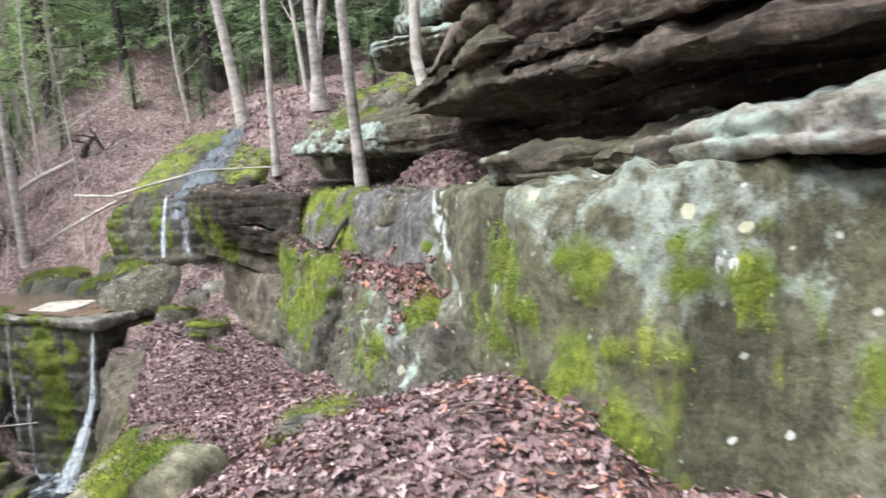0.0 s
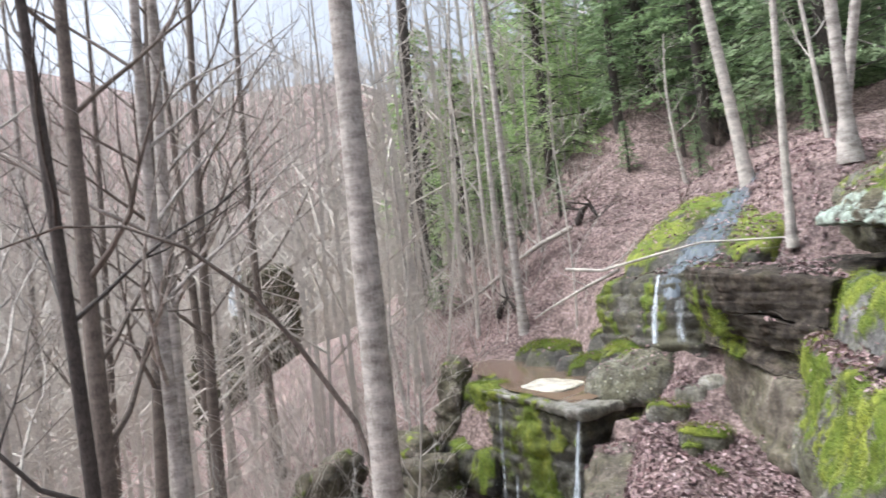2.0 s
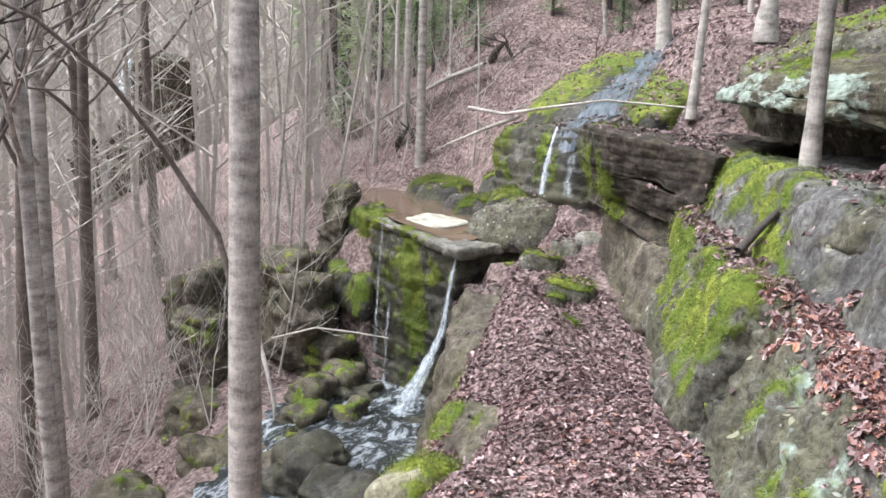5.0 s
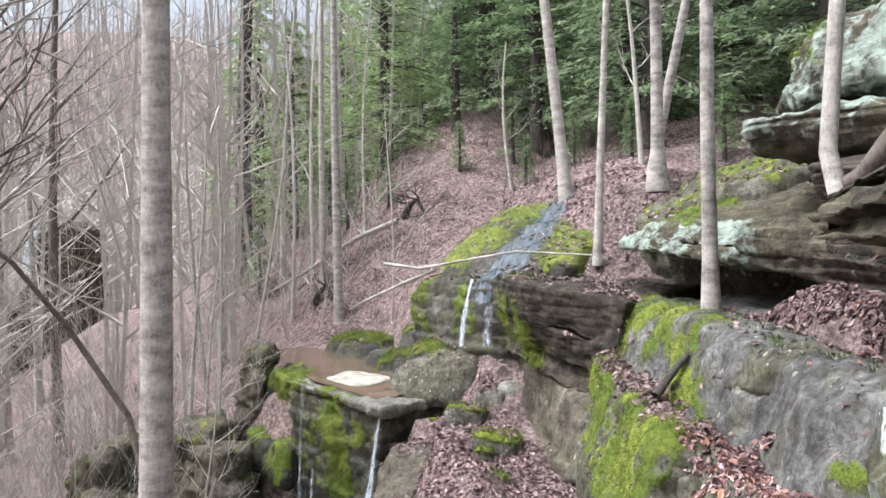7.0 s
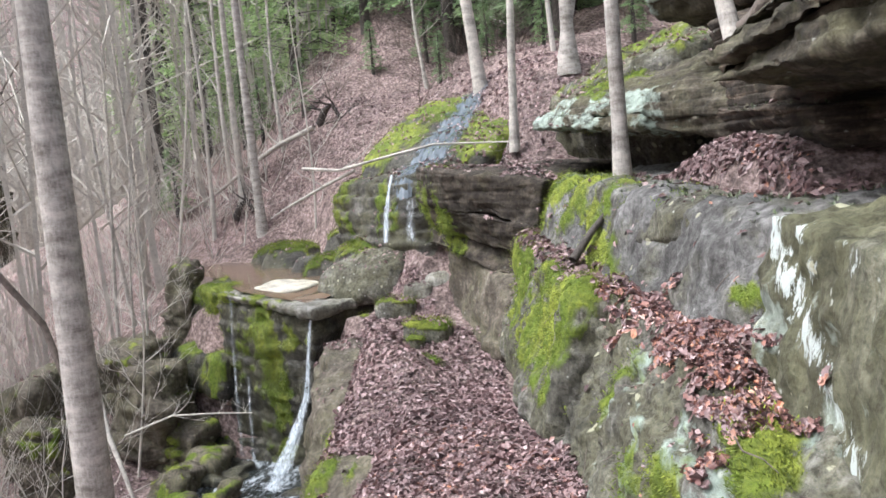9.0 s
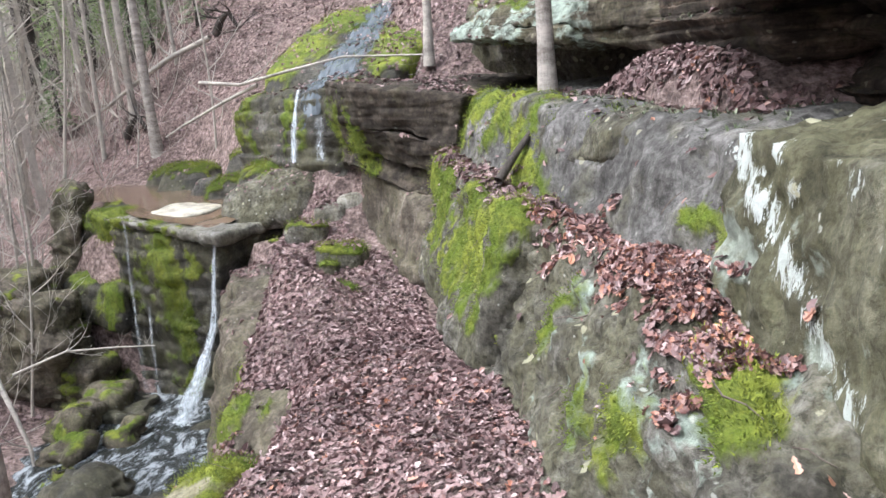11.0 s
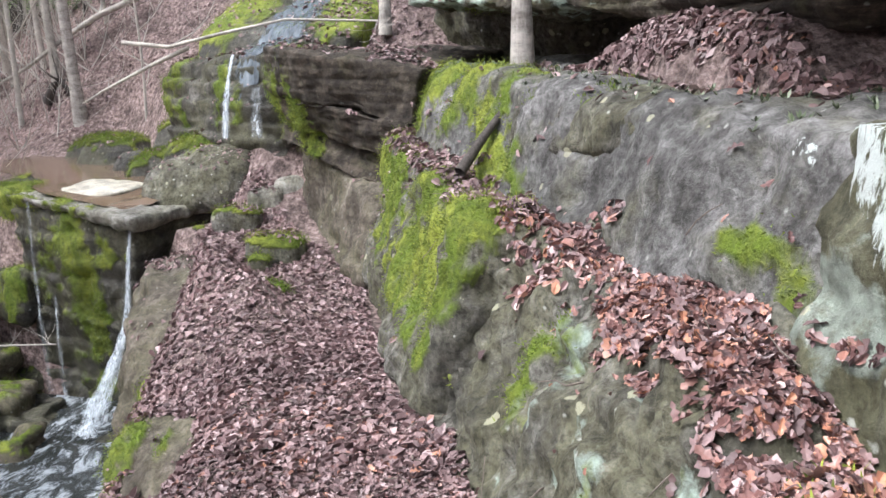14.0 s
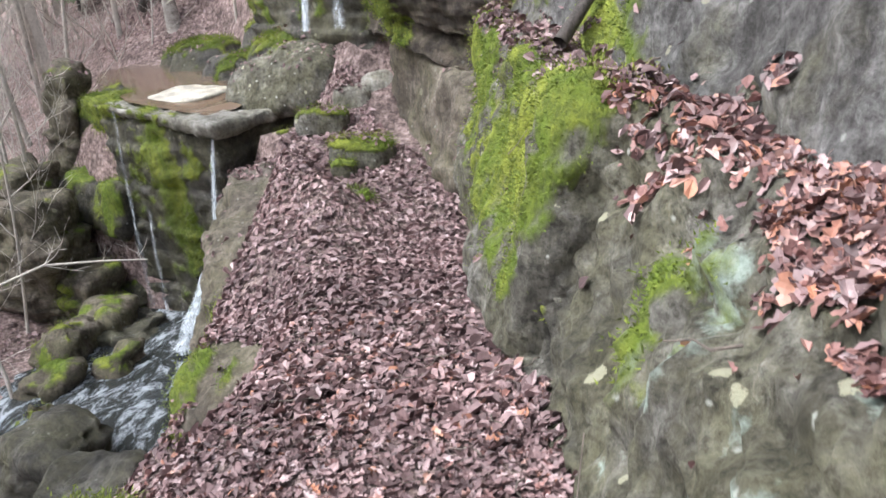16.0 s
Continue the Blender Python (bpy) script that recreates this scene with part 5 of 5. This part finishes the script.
def leaf_material(name, stops, rough=0.6):
    m, nt, bsdf = nodes_of(name)
    geo = nt.nodes.new("ShaderNodeNewGeometry")
    c = ramp(nt, geo.outputs["Random Per Island"], stops)
    c = mix(nt, 0.4, c, ramp(nt, noise_tex(nt, 60.0, 3, 0.6), [(0.3, (0.3, 0.3, 0.3)), (0.7, (0.7, 0.7, 0.7))]), "OVERLAY")
    damp = ramp(nt, noise_tex(nt, 1.7, 6, 0.7), [(0.40, (0.45, 0.42, 0.43)), (0.55, (1.0, 1.0, 1.0)), (0.68, (1.2, 1.16, 1.13))])
    c = mix(nt, 0.7, c, damp, "MULTIPLY")
    nt.links.new(c, bsdf.inputs["Base Color"])
    bsdf.inputs["Roughness"].default_value = rough
    return m


LEAF_DRY = leaf_material("dry_fallen_leaves", [(0.0, (0.09, 0.056, 0.055)), (0.3, (0.19, 0.122, 0.12)), (0.6, (0.29, 0.192, 0.188)), (0.88, (0.40, 0.29, 0.285)), (1.0, (0.52, 0.41, 0.405))])
LEAF_WET = leaf_material("damp_russet_leaves", [(0.0, (0.08, 0.042, 0.04)), (0.4, (0.21, 0.11, 0.10)), (0.7, (0.36, 0.20, 0.17)), (0.9, (0.50, 0.235, 0.14)), (1.0, (0.6, 0.46, 0.43))], 0.4)


def scatter_leaves(name, spots, material, label, seed, size=(0.014, 0.045)):
    rng = random.Random(seed)
    verts, faces = [], []
    for (x, y, z), n in spots:
        s = size[0] + (size[1] - size[0]) * rng.random() ** 1.6
        a = rng.uniform(0, 6.283)
        up = Vector((n[0] + rng.gauss(0, 0.36), n[1] + rng.gauss(0, 0.36), n[2])).normalized()
        t = up.cross(Vector((math.cos(a), math.sin(a), 0.1))).normalized()
        b = up.cross(t)
        curl, w = rng.choice((rng.uniform(-0.3, 0.4), rng.uniform(0.3, 1.0))) * s, s * rng.uniform(0.4, 0.85)
        c = Vector((x, y, z)) + up * rng.uniform(0.004, 0.03)
        o = len(verts)
        if y < 7.6 and s > 0.018:
            # a lobed leaf, cupped along its rib
            bow = rng.uniform(-0.35, 0.5) * s
            lobes = [0.06, 0.6, 0.32, 0.95, 0.5, 0.75, 0.1]
            for k, lobe in enumerate(lobes):
                u = k / 6
                rib = c + t * s * (2 * u - 1) + up * bow * (4 * (u - 0.5) ** 2)
                for sign in (-1, 1):
                    verts.append(tuple(rib + b * sign * w * lobe * rng.uniform(0.7, 1.2) + t * s * 0.12 * lobe + up * curl * lobe * rng.uniform(0.4, 1.0)))
                verts.append(tuple(rib))
            for k in range(6):
                q = o + 3 * k
                faces += [(q, q + 2, q + 5, q + 3), (q + 2, q + 1, q + 4, q + 5)]
            continue
        pts = [c - t * s, c - t * rng.uniform(0.05, 0.55) * s + b * w + up * curl, c + t * rng.uniform(0.1, 0.8) * s + b * w * rng.uniform(0.4, 1.0) + up * curl * 0.8, c + t * 1.1 * s, c + t * rng.uniform(0.1, 0.8) * s - b * w * rng.uniform(0.4, 1.0) + up * curl * 0.9, c - t * rng.uniform(0.05, 0.6) * s - b * w + up * curl * rng.uniform(0.2, 1.2)]
        verts += [tuple(p) for p in pts]
        faces += [(o, o + 1, o + 2, o + 3), (o, o + 3, o + 4, o + 5)]
    return tagged(quads_object(name, verts, faces, material, False), label, "fallen leaves", kind="stuff")


def crack_gap(x, y):
    """How far a place lies from the leaf-filled step between the two slabs."""
    cx = np.interp(y, [5.0, 5.6, 6.5, 7.7, 9.9, 11.0, 12.2], [-0.25, -0.28, -0.36, -0.72, -1.62, -2.1, -2.6])
    return abs(x - cx)


rng = random.Random(42)
dry, damp = [], []


def drop(x, y, top):
    hit = TREE.ray_cast(Vector((x, y, top)), Vector((0, 0, -1)))
    return hit[0], hit[1]


def sow(n, x0, x1, y0, y1, top):
    for _ in range(n):
        x, y = rng.uniform(x0, x1), rng.uniform(y0, y1)
        p, nn = drop(x, y, top)
        if p is None or nn.z < 0.45:
            continue
        soil = abs(p.z - float(along_z(x, y))) < 0.05
        keep = 1.0 if soil else 0.0
        if not soil:
            g = crack_gap(x, y) if 5.45 < y < 12.3 and p.z < 0.95 else 9
            wide = 0.23 + 0.05 * math.sin(y * 5) + 0.03 * math.sin(y * 13)
            if g < wide and nn.z > 0.6:
                keep = 0.8
            elif nn.z > 0.62 and y > 12.5:
                keep = 0.6
            else:
                keep = 0.006
        if rng.random() > keep or (p.z < -2.6 and x > -9.5) or (p.z < -0.30 and y > 12.9 and x < -5.4):
            continue
        russet = (y < 3.6 and x > 0.1) or (not soil and y < 8.5) or (soil and y < 9 and rng.random() < 0.25)
        if y > 10.4 and p.z > 0.9 and TREE.ray_cast(p + Vector((0, 0, 0.06)), Vector((0, 0, 1)))[0]:
            continue
        (damp if russet and rng.random() < (0.6 if soil else 0.72) else dry).append((tuple(p), tuple(nn)))


HX = np.array(GX)
HY = np.array(GY)


def along_z(x, y):
    i, j = np.searchsorted(HX, x) - 1, np.searchsorted(HY, y) - 1
    u, v = (x - HX[i]) / (HX[i + 1] - HX[i]), (y - HY[j]) / (HY[j + 1] - HY[j])
    return (gzz[i, j] * (1 - u) + gzz[i + 1, j] * u) * (1 - v) + (gzz[i, j + 1] * (1 - u) + gzz[i + 1, j + 1] * u) * v


sow(20000, -3.2, 1.6, 1.0, 5.0, 1.25)
sow(14000, -0.8, 0.1, 5.4, 7.2, 1.05)
sow(9000, -1.3, 0.6, 7.6, 10.6, 1.9)
sow(32000, -4.6, 0.2, 5.0, 10.0, 1.05)
sow(17000, -6.5, -2.0, 9.5, 14.0, 1.0)
sow(22000, -3.0, 1.2, 7.0, 13.6, 1.93)
sow(7000, -1.7, 0.8, 7.4, 11.6, 1.6)
sow(12000, -12.5, -3.0, 13.8, 21.0, 6.0)
sow(6000, -4.5, 0.0, 13.0, 18.5, 6.0)
sow(7000, -13, -8, 8.0, 15.0, 2.0)
sow(9000, -13, 0, 20.0, 27.0, 12.0)
scatter_leaves("leaf_litter", dry, LEAF_DRY, "dry mauve-brown fallen leaves covering the slope", 3)
scatter_leaves("damp_leaves", damp, LEAF_WET, "damp russet fallen leaves in the hollows", 4, (0.012, 0.038))

# ---- moss cushions ----
def tuft_material():
    m, nt, bsdf = nodes_of("moss_tufts")
    geo = nt.nodes.new("ShaderNodeNewGeometry")
    c = moss_colour(nt, maths(nt, "ADD", maths(nt, "MULTIPLY", geo.outputs["Random Per Island"], 0.35), 0.32))
    nt.links.new(c, bsdf.inputs["Base Color"])
    bsdf.inputs["Roughness"].default_value = 0.9
    return m


def moss_tufts(seed):
    r = np.random.default_rng(seed)
    verts, faces = [], []
    for pos, n, mask in MOSSY:
        ok = np.where((mask > 0.62) & (pos[:, 1] < 18) & (pos[:, 0] > -10))[0]
        if not len(ok):
            continue
        pick = r.choice(ok, min(len(ok) * 12, 14000))
        p = pos[pick] + r.normal(0, 0.03, (len(pick), 3))
        d = n[pick] + r.normal(0, 0.45, (len(pick), 3)) - np.array([0, 0, 0.35]) * (1 - n[pick][:, 2:3])
        d /= np.linalg.norm(d, axis=1)[:, None]
        ln = r.uniform(0.006, 0.018, (len(pick), 1))
        s = np.cross(d, r.normal(0, 1, (len(pick), 3)))
        s /= np.linalg.norm(s, axis=1)[:, None] + 1e-9
        o = len(verts)
        tri = np.stack([p - s * 0.004 - d * 0.010, p + s * 0.004 - d * 0.010, p + d * ln], 1).reshape(-1, 3)
        verts += tri.tolist()
        faces += (np.arange(len(pick) * 3).reshape(-1, 3) + o).tolist()
    return tagged(quads_object("moss_tufts", verts, faces, tuft_material(), False), "yellow-green moss tufts on the rocks", "moss", kind="stuff")


moss_tufts(9)

# ---- more running water ----
def film_material():
    m, nt, bsdf = nodes_of("thin_water_film")
    n = noise_tex(nt, 7.0, 6, 0.7, (1.6, 0.45, 0.45))
    nt.links.new(ramp(nt, n, [(0.38, (0.08, 0.095, 0.11)), (0.62, (0.19, 0.22, 0.25))]), bsdf.inputs["Base Color"])
    shore = maths(nt, "ADD", attr(nt, "body"), maths(nt, "MULTIPLY", maths(nt, "SUBTRACT", n, 0.5), 2.2))
    nt.links.new(ramp(nt, shore, [(0.35, (0, 0, 0)), (0.65, (0.85, 0.85, 0.85))]), bsdf.inputs["Alpha"])
    bsdf.inputs["Roughness"].default_value, bsdf.inputs["IOR"].default_value = 0.15, 1.33
    relief(nt, bsdf, n, 0.5, 0.03)
    return m


FILM = film_material()


def rapids_material():
    m, nt, bsdf = nodes_of("foaming_stream_water")
    n = noise_tex(nt, 5.0, 8, 0.8, (1.0, 0.5, 1.0), 0.4)
    f = ramp(nt, n, [(0.48, (0, 0, 0)), (0.62, (0.9, 0.9, 0.9))])
    nt.links.new(mix(nt, f, (0.022, 0.026, 0.025), (0.52, 0.57, 0.62)), bsdf.inputs["Base Color"])
    nt.links.new(maths(nt, "ADD", maths(nt, "MULTIPLY", f, 0.5), 0.07), bsdf.inputs["Roughness"])
    relief(nt, bsdf, n, 0.8, 0.08)
    return m


RAPIDS = rapids_material()


def film(name, left, right, label, lift=0.03, n=24, m=7, top=6.0, material=FILM, bed=None):
    """Water between two lines down the slope: a film over the stones, or a rippled stream that runs round them over its bed."""
    left, right = np.array(left, float), np.array(right, float)
    verts = []
    for i in range(n):
        s = i / (n - 1) * (len(left) - 1)
        a = [np.interp(s, range(len(left)), left[:, c]) for c in (0, 1)]
        b = [np.interp(s, range(len(right)), right[:, c]) for c in (0, 1)]
        wob = 0.08 * math.sin(i * 1.3)
        for j in range(m):
            u = j / (m - 1)
            x, y = a[0] + (b[0] - a[0]) * u + wob * (1 - u), a[1] + (b[1] - a[1]) * u
            p, nn = drop(x, y, top)
            z = bed(y) + 0.05 * float(vnoise(np.array([[x * 2.2, y * 2.2, 0.0]]), 3)[0]) if bed else (p.z if p else 0)
            verts.append((x, y, z + lift))
    ob = quads_object(name, np.array(verts), grid_faces(n, m), material)
    body = [1 - abs(2 * j / (m - 1) - 1) ** 2 for i in range(n) for j in range(m)]
    ob.data.attributes.new("body", "FLOAT", "POINT").data.foreach_set("value", np.array(body, np.float32))
    return tagged(ob, label, "water")


VEIL = FOAM.copy()
VEIL.name = "sparse_falling_water"
for node in VEIL.node_tree.nodes:
    if node.bl_idname == "ShaderNodeValToRGB" and node.color_ramp.elements[0].color[0] < 0.3:
        node.color_ramp.elements[0].position, node.color_ramp.elements[1].position = 0.48, 0.66
        node.color_ramp.elements[0].color = (0.03, 0.03, 0.03, 1)
film("stream_film", [(-5.45, 14.4), (-5.5, 15.1), (-5.15, 16.2), (-4.85, 17.6)], [(-4.35, 14.3), (-4.25, 15.0), (-4.2, 16.2), (-4.2, 17.6)], "smooth sky-grey water film sliding down the stream slab", 0.018, 60, 16)
film("ravine_water", [(-9.2, 13.5), (-8.8, 11.5), (-8.3, 10.2), (-8.4, 8.4)], [(-6.4, 13.5), (-6.0, 11.5), (-5.8, 10.2), (-6.0, 8.4)], "white-flecked stream at the foot of the fall", 0.14, 60, 36, -3.0, RAPIDS, lambda y: -3.5 - 0.22 * max(11 - y, 0))
stream("cascade", [(-5.12, 14.02, 1.40), (-5.15, 13.9, 1.15), (-5.18, 13.8, 0.8), (-5.2, 13.72, 0.35)], 0.06, 0.15, "white thread of the small cascade", 11, 4)
stream("cascade", [(-4.8, 13.92, 0.98), (-4.8, 13.86, 0.75), (-4.8, 13.78, 0.34)], 0.14, 0.2, "fine white veil of the small cascade", 12, 5, VEIL)
stream("trickle", [(-8.2, 13.72, -0.5), (-8.22, 13.66, -1.4), (-8.22, 13.6, -2.4), (-8.2, 13.55, -3.3)], 0.06, 0.11, "thin broken trickle beside the waterfall", 13, 4, VEIL)
stream("trickle", [(-8.0, 13.7, -1.9), (-8.0, 13.62, -2.5), (-7.98, 13.55, -3.4)], 0.05, 0.12, "faint lower trickle on the wet cliff", 14, 4, VEIL)
stream("far_waterfall", [(-29.6, 25.5, 3.1), (-29.6, 25.3, 2.0), (-29.6, 25.2, 0.8)], 1.0, 1.3, "pale far waterfall over a rock ledge", 17, 5)
stream("far_waterfall", [(-29.2, 24.0, -1.5), (-29.2, 23.9, -2.6), (-29.2, 23.8, -4.0)], 0.5, 0.8, "pale far waterfall lower down the ravine", 18, 5, VEIL)


# ---- evergreen sprigs along the bench ----
def sprig_material():
    m, nt, bsdf = nodes_of("evergreen_sprig")
    geo = nt.nodes.new("ShaderNodeNewGeometry")
    nt.links.new(ramp(nt, geo.outputs["Random Per Island"], [(0.0, (0.05, 0.07, 0.035)), (0.6, (0.12, 0.15, 0.08)), (1.0, (0.30, 0.33, 0.24))]), bsdf.inputs["Base Color"])
    bsdf.inputs["Roughness"].default_value = 0.5
    return m


def sprigs(count, seed):
    rng = random.Random(seed)
    verts, faces = [], []
    while count:
        count -= 1
        y = rng.uniform(7.2, 12.6)
        x = float(along(y, BENCH_EDGE)) + rng.uniform(-0.35, 0.9)
        p, nn = drop(x, y, 1.9)
        if p is None or nn.z < 0.5 or p.z < 0.95:
            continue
        for k in range(rng.randint(4, 8)):
            a, e = rng.uniform(0, 6.283), rng.uniform(0.3, 1.2)
            d = Vector((math.cos(a) * math.cos(e), math.sin(a) * math.cos(e), math.sin(e)))
            s = Vector((-math.sin(a), math.cos(a), 0))
            ln, w = rng.uniform(0.02, 0.055), rng.uniform(0.004, 0.009)
            o = len(verts)
            verts += [tuple(q) for q in (p, p + d * ln * 0.5 + s * w, p + d * ln, p + d * ln * 0.5 - s * w)]
            faces.append((o, o + 1, o + 2, o + 3))
    return tagged(quads_object("evergreen_sprigs", verts, faces, sprig_material(), False), "small grey-green sprigs along the leafy bench", "plants", kind="stuff")


sprigs(420, 33)


# ---- twigs lying on the leaves ----
def fallen_twigs(count, seed):
    rng = random.Random(seed)
    out = []
    while count:
        x, y = rng.uniform(-4.0, 0.4), rng.uniform(2.6, 13.0)
        p, nn = drop(x, y, 0.9)
        if p is None or nn.z < 0.6 or p.z < -1.6:
            continue
        count -= 1
        a, ln, r = rng.uniform(0, 6.283), rng.uniform(0.08, 0.32), rng.uniform(0.002, 0.005)
        t = nn.cross(Vector((math.cos(a), math.sin(a), 0))).normalized()
        s = nn.cross(t)
        pts = [p + nn * 0.03 + t * ln * (k / 3 - 0.5) + s * rng.gauss(0, 0.02) + nn * rng.uniform(0, 0.015) for k in range(4)]
        out.append(tube(pts, [r, r, 0.8 * r, 0.5 * r], 4))
    v, f = merge(out)
    return tagged(quads_object("fallen_twigs", v, f, BARK_BROWN, True), "thin brown twigs lying among the fallen leaves", "twigs", kind="stuff")


fallen_twigs(240, 91)
